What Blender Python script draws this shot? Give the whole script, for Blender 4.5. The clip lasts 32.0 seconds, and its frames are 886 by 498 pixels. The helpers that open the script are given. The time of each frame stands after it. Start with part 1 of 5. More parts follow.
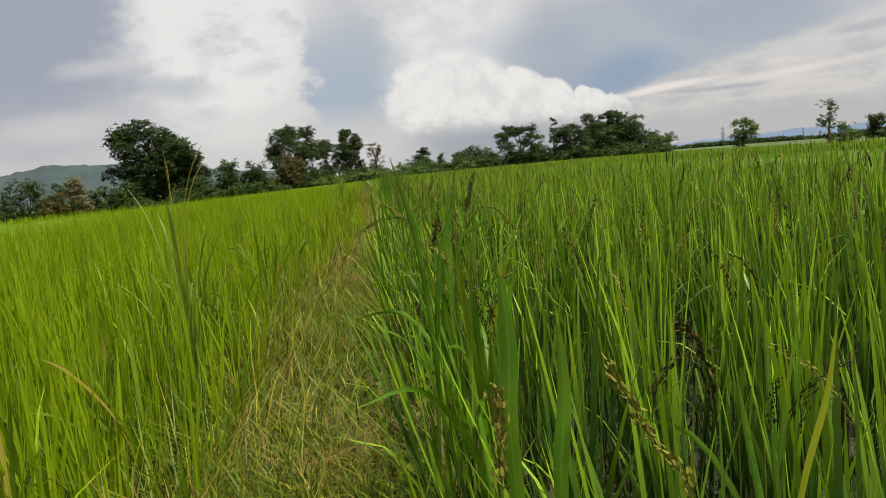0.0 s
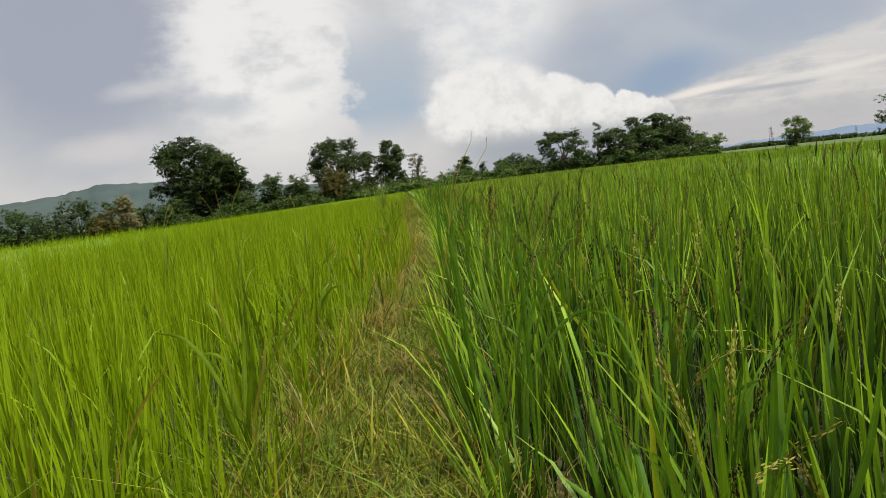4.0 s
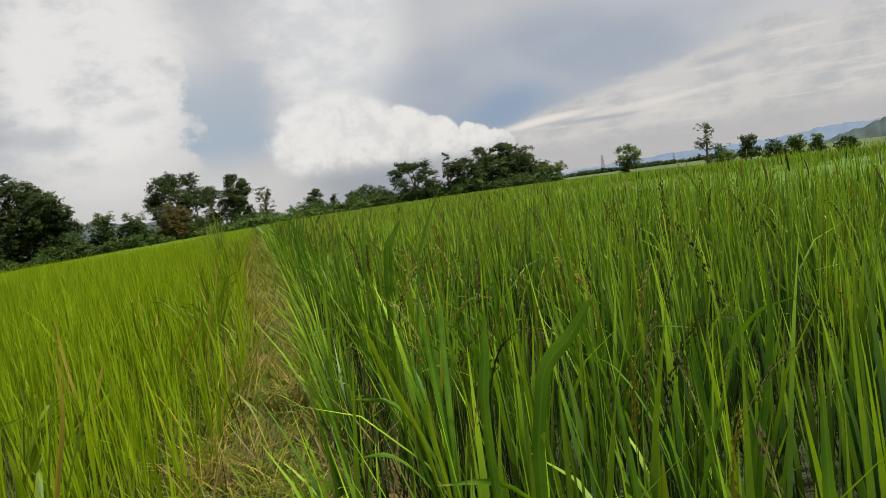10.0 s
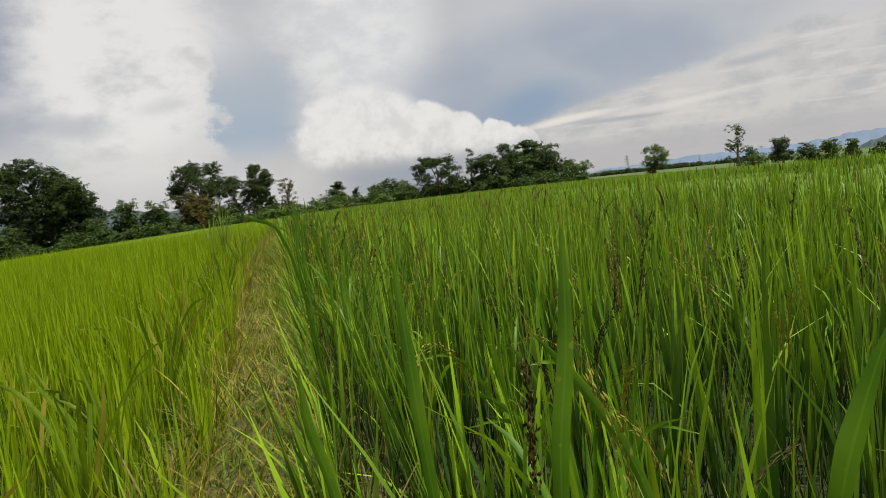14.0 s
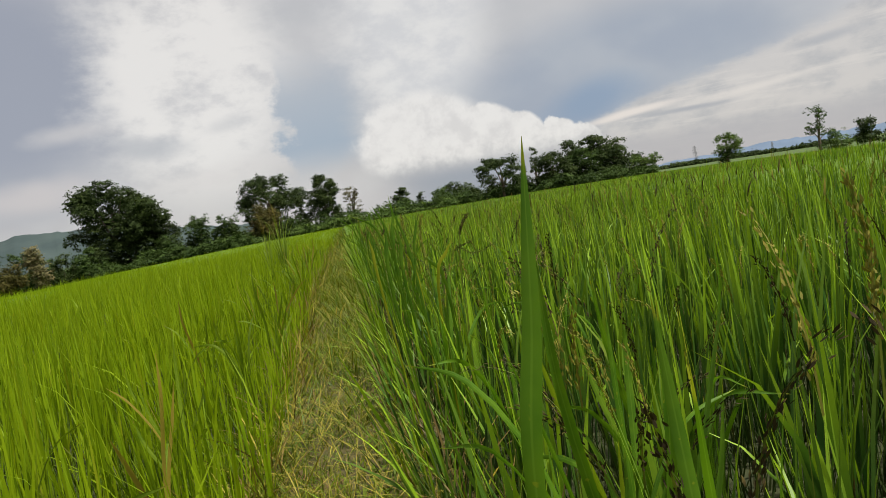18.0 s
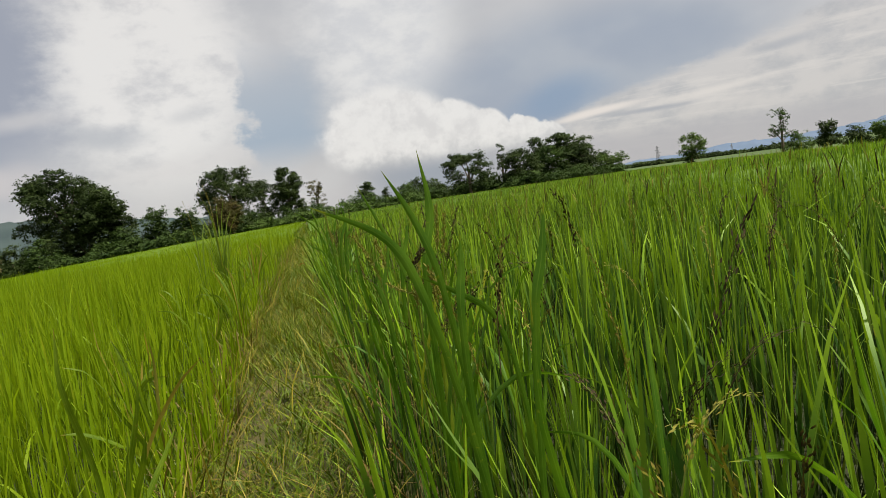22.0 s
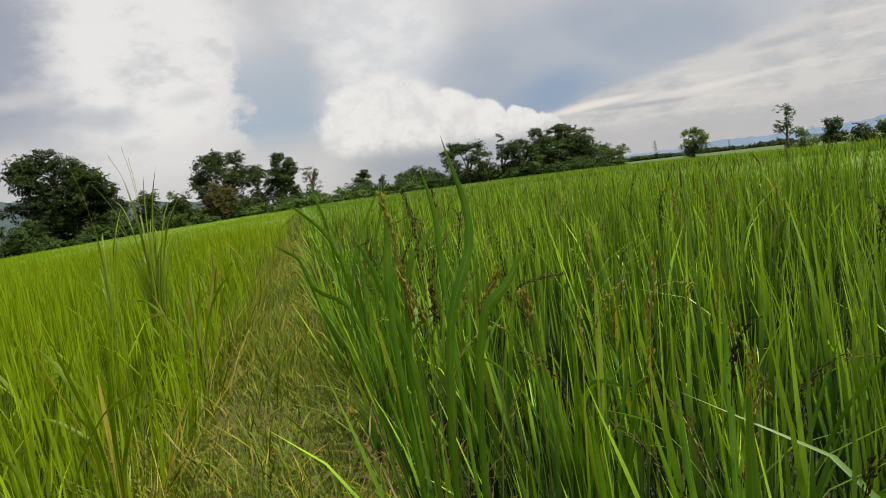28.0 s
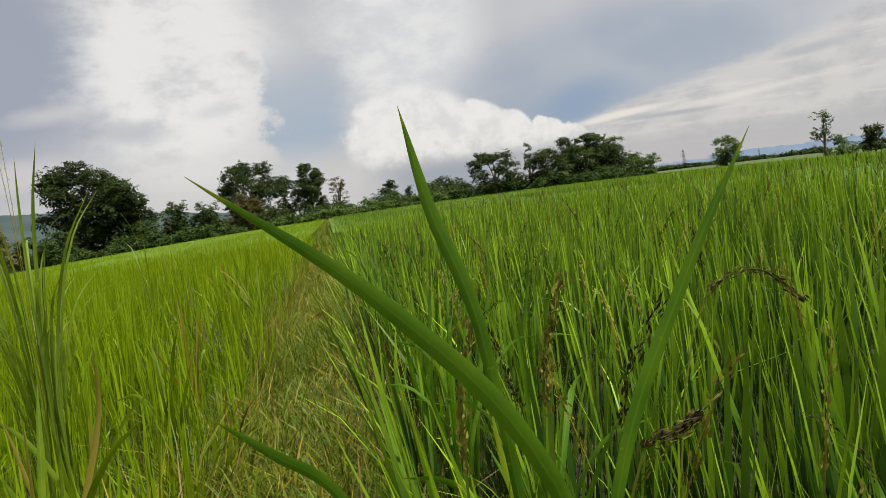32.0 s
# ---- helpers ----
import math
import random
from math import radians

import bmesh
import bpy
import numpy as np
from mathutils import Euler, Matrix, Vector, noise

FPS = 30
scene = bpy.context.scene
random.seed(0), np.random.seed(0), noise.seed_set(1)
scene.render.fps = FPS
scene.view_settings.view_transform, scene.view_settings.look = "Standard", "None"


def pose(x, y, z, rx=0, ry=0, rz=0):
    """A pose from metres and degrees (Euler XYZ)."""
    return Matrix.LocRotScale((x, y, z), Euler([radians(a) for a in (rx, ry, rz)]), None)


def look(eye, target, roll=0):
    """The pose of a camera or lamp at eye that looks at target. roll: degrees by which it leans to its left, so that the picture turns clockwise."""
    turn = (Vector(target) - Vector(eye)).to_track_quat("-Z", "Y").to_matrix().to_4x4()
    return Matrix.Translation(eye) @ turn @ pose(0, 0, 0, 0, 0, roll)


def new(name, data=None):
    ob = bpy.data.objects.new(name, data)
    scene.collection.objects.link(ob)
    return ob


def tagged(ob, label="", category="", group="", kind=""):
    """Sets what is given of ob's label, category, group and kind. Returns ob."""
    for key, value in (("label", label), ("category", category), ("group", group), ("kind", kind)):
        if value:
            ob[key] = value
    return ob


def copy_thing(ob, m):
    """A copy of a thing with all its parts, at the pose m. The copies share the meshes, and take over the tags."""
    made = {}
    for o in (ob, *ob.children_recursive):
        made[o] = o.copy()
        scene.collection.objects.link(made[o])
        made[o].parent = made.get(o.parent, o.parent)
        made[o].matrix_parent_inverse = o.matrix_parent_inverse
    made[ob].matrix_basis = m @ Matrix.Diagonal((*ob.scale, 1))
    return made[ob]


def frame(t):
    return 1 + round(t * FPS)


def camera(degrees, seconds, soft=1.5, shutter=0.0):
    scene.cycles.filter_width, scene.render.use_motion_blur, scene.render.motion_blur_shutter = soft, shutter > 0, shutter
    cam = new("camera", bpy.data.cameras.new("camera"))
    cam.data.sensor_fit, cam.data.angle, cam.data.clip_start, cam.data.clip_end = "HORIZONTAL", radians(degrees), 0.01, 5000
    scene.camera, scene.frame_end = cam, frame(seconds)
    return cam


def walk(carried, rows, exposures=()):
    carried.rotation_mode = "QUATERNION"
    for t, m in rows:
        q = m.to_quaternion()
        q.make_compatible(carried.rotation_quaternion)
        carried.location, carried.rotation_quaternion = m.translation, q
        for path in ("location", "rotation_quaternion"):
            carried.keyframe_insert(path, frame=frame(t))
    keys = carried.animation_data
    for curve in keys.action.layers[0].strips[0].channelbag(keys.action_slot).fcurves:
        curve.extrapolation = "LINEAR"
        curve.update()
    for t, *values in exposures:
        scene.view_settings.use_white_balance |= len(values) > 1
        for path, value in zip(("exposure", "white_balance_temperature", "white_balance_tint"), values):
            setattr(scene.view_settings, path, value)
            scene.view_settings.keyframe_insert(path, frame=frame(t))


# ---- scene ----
# seconds, x, y, yaw, pitch, roll of the carried camera, one metre above the bund
PATH = [
    (0.0, 0.126, -0.000, -5.80, -6.54, 4.94),
    (0.5, 0.125, 0.319, -6.41, -6.72, 4.46),
    (1.0, 0.127, 0.635, -5.77, -5.87, 4.75),
    (1.5, 0.137, 0.947, -5.05, -4.90, 6.27),
    (2.0, 0.147, 1.253, -4.30, -5.15, 7.24),
    (2.5, 0.138, 1.558, -3.04, -5.75, 7.28),
    (4.5, 0.049, 2.767, -2.53, -5.33, 6.34),
    (5.0, 0.044, 3.076, -3.84, -5.29, 6.30),
    (5.5, 0.052, 3.390, -5.19, -5.29, 6.68),
    (6.0, 0.070, 3.709, -6.16, -3.80, 6.69),
    (6.5, 0.087, 4.034, -7.74, -3.36, 6.60),
    (7.0, 0.102, 4.363, -8.19, -3.68, 6.73),
    (7.5, 0.115, 4.698, -8.39, -3.78, 6.75),
    (8.0, 0.130, 5.036, -9.03, -3.81, 6.74),
    (8.5, 0.148, 5.377, -10.25, -3.87, 7.11),
    (9.0, 0.168, 5.717, -11.49, -4.00, 7.45),
    (9.5, 0.183, 6.051, -12.83, -4.18, 7.73),
    (10.0, 0.191, 6.376, -14.46, -4.45, 8.06),
    (10.5, 0.192, 6.689, -15.04, -4.61, 8.22),
    (11.0, 0.204, 6.986, -14.89, -4.58, 7.90),
    (11.5, 0.233, 7.271, -14.89, -4.54, 7.48),
    (12.0, 0.267, 7.552, -14.85, -4.52, 7.07),
    (12.5, 0.304, 7.838, -14.62, -4.55, 6.79),
    (13.0, 0.352, 8.138, -14.37, -4.55, 6.55),
    (13.5, 0.397, 8.453, -13.80, -4.52, 6.44),
    (14.0, 0.423, 8.780, -12.79, -4.56, 6.53),
    (14.5, 0.416, 9.119, -11.66, -4.57, 7.14),
    (16.5, 0.437, 10.510, -9.34, -3.46, 8.22),
    (17.0, 0.403, 10.860, -8.49, -3.40, 9.17),
    (17.5, 0.393, 11.213, -7.49, -3.59, 9.55),
    (18.0, 0.400, 11.567, -7.60, -3.64, 9.27),
    (18.5, 0.415, 11.923, -9.25, -4.18, 8.33),
    (19.0, 0.427, 12.279, -10.14, -4.46, 8.53),
    (19.5, 0.435, 12.636, -9.92, -4.33, 8.81),
    (20.0, 0.440, 12.994, -9.85, -4.33, 9.46),
    (20.5, 0.441, 13.351, -9.37, -4.19, 9.80),
    (21.0, 0.438, 13.706, -9.12, -3.94, 9.37),
    (21.5, 0.437, 14.058, -10.01, -4.23, 8.63),
    (22.0, 0.441, 14.403, -10.41, -4.41, 8.37),
    (22.5, 0.455, 14.739, -10.20, -4.38, 8.47),
    (23.0, 0.475, 15.064, -10.28, -4.70, 9.17),
    (23.5, 0.490, 15.378, -10.26, -5.21, 9.21),
    (24.0, 0.492, 15.684, -10.62, -5.88, 8.73),
    (24.5, 0.485, 15.985, -11.11, -6.00, 8.35),
    (25.0, 0.476, 16.286, -11.11, -5.95, 8.22),
    (25.5, 0.468, 16.590, -10.98, -5.85, 8.12),
    (27.5, 0.448, 17.819, -10.71, -5.38, 7.10),
    (28.0, 0.437, 18.132, -10.74, -5.28, 7.10),
    (28.5, 0.429, 18.450, -10.56, -5.20, 7.06),
    (29.0, 0.431, 18.769, -10.34, -4.98, 6.94),
    (29.5, 0.440, 19.089, -10.31, -4.90, 7.00),
    (30.0, 0.448, 19.408, -10.00, -4.77, 7.09),
    (30.5, 0.450, 19.726, -9.57, -4.47, 6.98),
    (31.0, 0.445, 20.043, -9.62, -4.30, 6.91),
    (31.5, 0.431, 20.361, -9.46, -4.24, 7.21),
    (32.0, 0.416, 20.678, -8.79, -4.19, 7.27),
]

cam = camera(64.0, 32.0, soft=0.6)
EYE = 1.0
walk(cam, [(t, pose(x, y, EYE, 90 + p, 0, a) @ pose(0, 0, 0, 0, 0, -r)) for t, x, y, a, p, r in PATH],
     [(0, 0.70), (5, 0.77), (9, 0.70), (12, 0.60), (14, 0.65), (20, 0.65), (28, 0.70), (32, 0.70)])

# ---------------------------------------------------------------- world
SUN_AZ, SUN_EL = 118.0, 64.0


class Graph:
    """Short hand for node trees."""

    def __init__(self, tree):
        self.t = tree
        tree.nodes.clear()

    def n(self, kind, **kw):
        node = self.t.nodes.new(kind)
        ins = kw.pop("ins", {})
        for k, v in kw.items():
            setattr(node, k, v)
        for k, v in ins.items():
            self.put(node.inputs[k], v)
        return node

    def put(self, socket, v):
        if isinstance(v, bpy.types.NodeSocket):
            self.t.links.new(v, socket)
        else:
            socket.default_value = v

    def m(self, op, a, b=0.0, c=0.0, clamp=False):
        node = self.t.nodes.new("ShaderNodeMath")
        node.operation, node.use_clamp = op, clamp
        for i, v in enumerate((a, b, c)):
            self.put(node.inputs[i], v)
        return node.outputs[0]

    def ramp(self, v, a, b, lo=0.0, hi=1.0, smooth=True):
        node = self.n("ShaderNodeMapRange", interpolation_type="SMOOTHSTEP" if smooth else "LINEAR")
        for i, q in enumerate((v, a, b, lo, hi)):
            self.put(node.inputs[i], q)
        return node.outputs[0]

    def mix(self, f, a, b, blend="MIX"):
        node = self.n("ShaderNodeMix", data_type="RGBA", blend_type=blend)
        self.put(node.inputs[0], f)
        for s, v in ((node.inputs[6], a), (node.inputs[7], b)):
            self.put(s, (*v, 1.0) if isinstance(v, tuple) and len(v) == 3 else v)
        return node.outputs[2]

    def noise(self, vec, scale, detail=4.0, rough=0.5, dist=0.0):
        node = self.n("ShaderNodeTexNoise")
        for k, v in (("Vector", vec), ("Scale", scale), ("Detail", detail), ("Roughness", rough), ("Distortion", dist)):
            self.put(node.inputs[k], v)
        return node.outputs["Fac"]


def build_world():
    world = bpy.data.worlds.new("sky")
    scene.world = world
    world.use_nodes = True
    g = Graph(world.node_tree)
    sky = g.n("ShaderNodeTexSky", sky_type="NISHITA", sun_disc=False, sun_elevation=radians(SUN_EL), sun_rotation=radians(SUN_AZ))
    way = g.n("ShaderNodeTexCoord").outputs["Generated"]
    sep = g.n("ShaderNodeSeparateXYZ", ins={0: way})
    az = g.m("MULTIPLY", g.m("ARCTAN2", sep.outputs[0], sep.outputs[1]), 57.2958)
    el = g.m("MULTIPLY", g.m("ARCSINE", sep.outputs[2]), 57.2958)
    flat = g.n("ShaderNodeMapping", ins={0: way, "Scale": (1.0, 1.0, 1.7)}).outputs[0]
    n_big = g.noise(flat, 6.0, 3.0, 0.5)
    n_mid = g.noise(flat, 15.0, 7.0, 0.62)
    n_bil = g.noise(way, 30.0, 7.0, 0.6)
    n_wisp = g.noise(g.n("ShaderNodeMapping", ins={0: way, "Scale": (1.0, 1.0, 9.0)}).outputs[0], 9.0, 6.0, 0.6)

    def warp(v, nz, amount):
        return g.m("ADD", v, g.m("MULTIPLY", g.m("SUBTRACT", nz, 0.5), amount))

    def blob(ca, ce, ra, re, soft, w=4.0, tilt=0.0, nz=None):
        nz = n_mid if nz is None else nz
        a, e = warp(az, nz, w), warp(el, n_big if nz is n_mid else nz, -w * 0.8)
        a, e = g.m("SUBTRACT", a, ca), g.m("SUBTRACT", e, ce)
        c, s = math.cos(radians(tilt)), math.sin(radians(tilt))
        u = g.m("ADD", g.m("MULTIPLY", a, c / ra), g.m("MULTIPLY", e, s / ra))
        v = g.m("SUBTRACT", g.m("MULTIPLY", e, c / re), g.m("MULTIPLY", a, s / re))
        d = g.m("SQRT", g.m("ADD", g.m("MULTIPLY", u, u), g.m("MULTIPLY", v, v)))
        return g.ramp(d, 1.0 - soft, 1.0 + soft, 1.0, 0.0)

    pale, slate = (0.62, 0.62, 0.64), (0.34, 0.37, 0.455)
    puff = g.noise(way, 62.0, 6.0, 0.6)
    curl = g.m("ADD", g.m("MULTIPLY", n_bil, 0.65), g.m("MULTIPLY", puff, 0.35))
    base = g.mix(g.ramp(el, 0.0, 16.0), (0.57, 0.56, 0.575), (0.55, 0.56, 0.59))
    base = g.mix(g.ramp(n_big, 0.35, 0.65), base, pale)
    # tall bright clouds in the west, slate-grey behind them
    base = g.mix(g.m("MULTIPLY", blob(-22.5, 12.5, 8.0, 8.5, 0.5), 0.92), base, slate)
    left = blob(-9.2, 12.2, 6.8, 8.6, 0.42, 6.0)
    base = g.mix(left, base, g.mix(g.ramp(n_mid, 0.30, 0.56), (0.66, 0.66, 0.68), (0.85, 0.84, 0.835)))
    base = g.mix(g.m("MULTIPLY", blob(-13.2, 7.5, 2.6, 0.9, 0.7, 4.0, -6.0), 0.75), base, (0.50, 0.52, 0.565))
    base = g.mix(g.m("MULTIPLY", blob(-7.0, 8.8, 1.6, 0.5, 0.8, 3.0, 10.0), 0.5), base, (0.58, 0.59, 0.62))
    base = g.mix(g.m("MULTIPLY", blob(-18.5, 9.0, 2.2, 0.6, 0.8, 3.0, 6.0), 0.55), base, (0.72, 0.70, 0.70))
    base = g.mix(g.m("MULTIPLY", blob(-21.5, 4.9, 3.4, 0.9, 0.8, 3.0, 0.0), 0.7), base, (0.68, 0.64, 0.645))
    base = g.mix(g.m("MULTIPLY", blob(-7.5, 5.0, 5.0, 0.7, 0.9, 3.0, 6.0), 0.55), base, (0.72, 0.70, 0.705))
    # the white column, and the blue gap whose western rim is crisp
    column = blob(8.0, 14.0, 5.6, 9.5, 0.5, 4.0)
    base = g.mix(column, base, g.mix(g.ramp(n_mid, 0.32, 0.6), (0.69, 0.70, 0.73), (0.81, 0.81, 0.815)))
    rim = g.ramp(warp(warp(az, curl, 5.0), n_mid, 5.0), -4.1, -2.7)
    gap = g.m("MULTIPLY", g.m("MULTIPLY", rim, g.ramp(warp(az, n_mid, 3.0), 0.6, 4.6, 1.0, 0.0)), g.m("MULTIPLY", g.ramp(warp(el, n_big, 3.0), 3.2, 6.2), g.ramp(warp(el, n_mid, 4.0), 9.5, 14.5, 1.0, 0.0)))
    base = g.mix(g.m("MULTIPLY", gap, 0.92), base, g.mix(g.ramp(el, 5.0, 12.0), (0.37, 0.455, 0.565), (0.47, 0.515, 0.585)))
    # blue-grey wedge and the streaked veil east of it
    base = g.mix(g.m("MULTIPLY", blob(23.5, 8.0, 13.5, 4.8, 0.4, 3.0, 6.0), 0.92), base, g.mix(g.ramp(n_big, 0.33, 0.67), (0.37, 0.42, 0.515), (0.45, 0.49, 0.56)))
    base = g.mix(g.m("MULTIPLY", blob(21.0, 6.0, 3.4, 1.4, 0.7, 2.0, 10.0), 0.85), base, (0.27, 0.365, 0.515))
    edge = g.m("ADD", g.m("MULTIPLY", g.ramp(az, 20.0, 41.0, smooth=False), 4.7), 4.5)
    veil = g.m("MULTIPLY", g.ramp(g.m("SUBTRACT", edge, warp(el, n_mid, 2.4)), -0.35, 0.55), g.ramp(az, 19.0, 22.5))
    base = g.mix(g.m("MULTIPLY", veil, 0.92), base, g.mix(g.ramp(n_mid, 0.34, 0.62), (0.50, 0.505, 0.53), (0.66, 0.64, 0.635)))
    base = g.mix(g.m("MULTIPLY", g.m("MULTIPLY", veil, g.ramp(n_wisp, 0.50, 0.66)), 0.55), base, (0.75, 0.72, 0.70))
    base = g.mix(g.m("MULTIPLY", blob(23.8, 4.55, 3.4, 0.26, 0.7, 1.0, 5.0), 0.9), base, (0.86, 0.80, 0.76))
    base = g.mix(g.m("MULTIPLY", blob(28.2, 4.1, 2.6, 0.16, 0.8, 0.8, 1.0), 0.75), base, (0.40, 0.42, 0.475))
    base = g.mix(g.m("MULTIPLY", blob(32.5, 4.8, 4.6, 0.24, 0.8, 1.2, 3.0), 0.7), base, (0.80, 0.76, 0.73))
    base = g.mix(g.m("MULTIPLY", blob(37.6, 7.0, 1.9, 0.3, 0.8, 1.4, 4.0), 0.65), base, (0.43, 0.45, 0.50))
    # billowing top of the middle cloud, grey underneath
    tower = blob(7.6, 5.2, 5.2, 3.6, 0.16, 3.2, 0.0, curl)
    for spec in ((11.8, 4.5, 3.8, 2.9, 0.07), (15.0, 4.0, 2.3, 2.3, 0.07), (18.1, 3.5, 1.7, 1.75, 0.07), (19.9, 3.0, 1.5, 1.5, 0.08)):
        tower = g.m("MAXIMUM", tower, blob(*spec, 2.0, 0.0, curl))
    lit = g.ramp(g.m("ADD", el, g.m("MULTIPLY", g.m("SUBTRACT", curl, 0.5), 3.0)), 2.2, 4.2)
    body = g.mix(lit, (0.50, 0.51, 0.54), g.mix(g.ramp(curl, 0.36, 0.58), (0.74, 0.73, 0.735), (0.86, 0.85, 0.845)))
    base = g.mix(tower, base, body)
    low = g.m("MULTIPLY", g.ramp(el, 1.8, 3.4, 1.0, 0.0), g.ramp(az, 0.0, 10.0))
    base = g.mix(g.m("MULTIPLY", low, 0.8), base, (0.48, 0.48, 0.515))
    base = g.mix(g.m("MULTIPLY", g.m("MULTIPLY", low, g.ramp(az, 2.0, 7.0)), g.ramp(az, 11.0, 19.0, 0.85, 0.0)), base, (0.33, 0.375, 0.45))
    base = g.mix(1.0, base, (1.0, 0.985, 0.955), "MULTIPLY")
    mixed = g.mix(0.92, g.mix(1.0, sky.outputs[0], (0.1, 0.1, 0.1), "MULTIPLY"), base)
    # a clouded sky grows brighter towards the zenith
    g.n("ShaderNodeOutputWorld", ins={0: g.n("ShaderNodeBackground", ins={"Color": mixed, "Strength": g.ramp(el, 18.0, 75.0, 0.616, 1.35)}).outputs[0]})


build_world()
sun = new("sun", bpy.data.lights.new("sun", "SUN"))
sun.data.energy, sun.data.angle, sun.data.color = 5.0, radians(3), (1.0, 0.95, 0.86)
sun.matrix_world = look((0, 0, 50), (-50 * math.sin(radians(SUN_AZ)) / math.tan(radians(SUN_EL)),
                                     -50 * math.cos(radians(SUN_AZ)) / math.tan(radians(SUN_EL)), 0))

# ---------------------------------------------------------------- materials


def surface(name):
    mat = bpy.data.materials.new(name)
    mat.use_nodes = True
    return mat, Graph(mat.node_tree)


def out(g, shader):
    g.n("ShaderNodeOutputMaterial", ins={0: shader})


def blade_material(name, young, mid, old, tip, dark=(0.03, 0.075, 0.012), foot=(0.028, 0.047, 0.011), lite=None, rough=0.5, thin=0.38, old_from=0.86, gloss=0.15):
    """Leaf blades: the map's u is a number of the blade's own, v runs from base to tip."""
    mat, g = surface(name)
    uv = g.n("ShaderNodeSeparateXYZ", ins={0: g.n("ShaderNodeUVMap").outputs[0]})
    u, v = uv.outputs[0], uv.outputs[1]
    pos = g.n("ShaderNodeTexCoord").outputs["Object"]
    patch = g.noise(pos, 0.35, 3.0)
    fine = g.noise(pos, 60.0, 2.0)
    col = g.mix(g.ramp(g.m("ADD", u, g.m("MULTIPLY", g.m("SUBTRACT", patch, 0.5), 0.9)), 0.1, 0.9, smooth=False), young, mid)
    col = g.mix(g.m("MULTIPLY", g.ramp(u, old_from, old_from + 0.06), g.ramp(v, 0.25, 0.8)), col, old)
    col = g.mix(g.m("MULTIPLY", g.ramp(v, 0.86, 1.0), 0.6), col, tip)
    # lite: paler flag leaves, and daylight on the canopy tops put into the colour
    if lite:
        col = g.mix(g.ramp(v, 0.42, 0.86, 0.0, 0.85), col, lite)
    # foot: sheath colour, also carrying the shade low in the stand
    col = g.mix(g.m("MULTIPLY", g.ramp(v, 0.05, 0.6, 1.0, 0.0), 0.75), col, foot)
    col = g.mix(g.m("MULTIPLY", g.ramp(fine, 0.3, 0.7), 0.18), col, mid)
    col = g.mix(g.ramp(g.m("FRACT", g.m("MULTIPLY", u, 7.31)), 0.0, 0.75, 0.65, 0.0), col, dark)
    bs = g.n("ShaderNodeBsdfPrincipled", ins={"Base Color": col, "Roughness": rough, "Specular IOR Level": gloss})
    tr = g.n("ShaderNodeBsdfTranslucent", ins={"Color": g.mix(1.0, col, (1.0, 1.0, 0.55), "MULTIPLY")})
    out(g, g.n("ShaderNodeMixShader", ins={0: thin, 1: bs.outputs[0], 2: tr.outputs[0]}).outputs[0])
    return mat


def broad_material(name, base, pale, old):
    """Single broad leaves: the second map runs across the blade."""
    mat, g = surface(name)
    uv = g.n("ShaderNodeSeparateXYZ", ins={0: g.n("ShaderNodeUVMap", uv_map="UVMap").outputs[0]})
    ac = g.n("ShaderNodeSeparateXYZ", ins={0: g.n("ShaderNodeUVMap", uv_map="Across").outputs[0]})
    u, v, w = uv.outputs[0], uv.outputs[1], ac.outputs[0]
    pos = g.n("ShaderNodeTexCoord").outputs["Object"]
    vein = g.m("SINE", g.m("MULTIPLY", w, 75.0))
    rib = g.ramp(g.m("ABSOLUTE", g.m("SUBTRACT", w, 0.5)), 0.02, 0.09, 1.0, 0.0)
    col = g.mix(g.ramp(g.noise(pos, 14.0, 4.0), 0.3, 0.7), base, pale)
    col = g.mix(g.ramp(vein, -1.0, 1.0, 0.0, 0.025), col, (base[0] * 0.5, base[1] * 0.55, base[2] * 0.5))
    col = g.mix(g.m("MULTIPLY", rib, 0.45), col, (pale[0] * 1.4, pale[1] * 1.3, pale[2] * 2.5))
    col = g.mix(g.m("MAXIMUM", g.ramp(u, 0.90, 0.95), g.m("MULTIPLY", g.ramp(g.m("ADD", v, g.m("MULTIPLY", g.noise(pos, 40.0, 3.0), 0.08)), 0.965, 1.0), 0.8)), col, old)
    col = g.mix(g.m("MULTIPLY", g.ramp(g.noise(pos, 90.0, 2.0), 0.68, 0.74), 0.5), col, old)
    bp = g.n("ShaderNodeBump", ins={"Strength": 0.01, "Distance": 0.0003, "Height": vein})
    bs = g.n("ShaderNodeBsdfPrincipled", ins={"Base Color": col, "Roughness": 0.5, "Specular IOR Level": 0.22, "Normal": bp.outputs[0]})
    tr = g.n("ShaderNodeBsdfTranslucent", ins={"Color": g.mix(1.0, col, (1.0, 1.0, 0.5), "MULTIPLY")})
    out(g, g.n("ShaderNodeMixShader", ins={0: 0.45, 1: bs.outputs[0], 2: tr.outputs[0]}).outputs[0])
    return mat


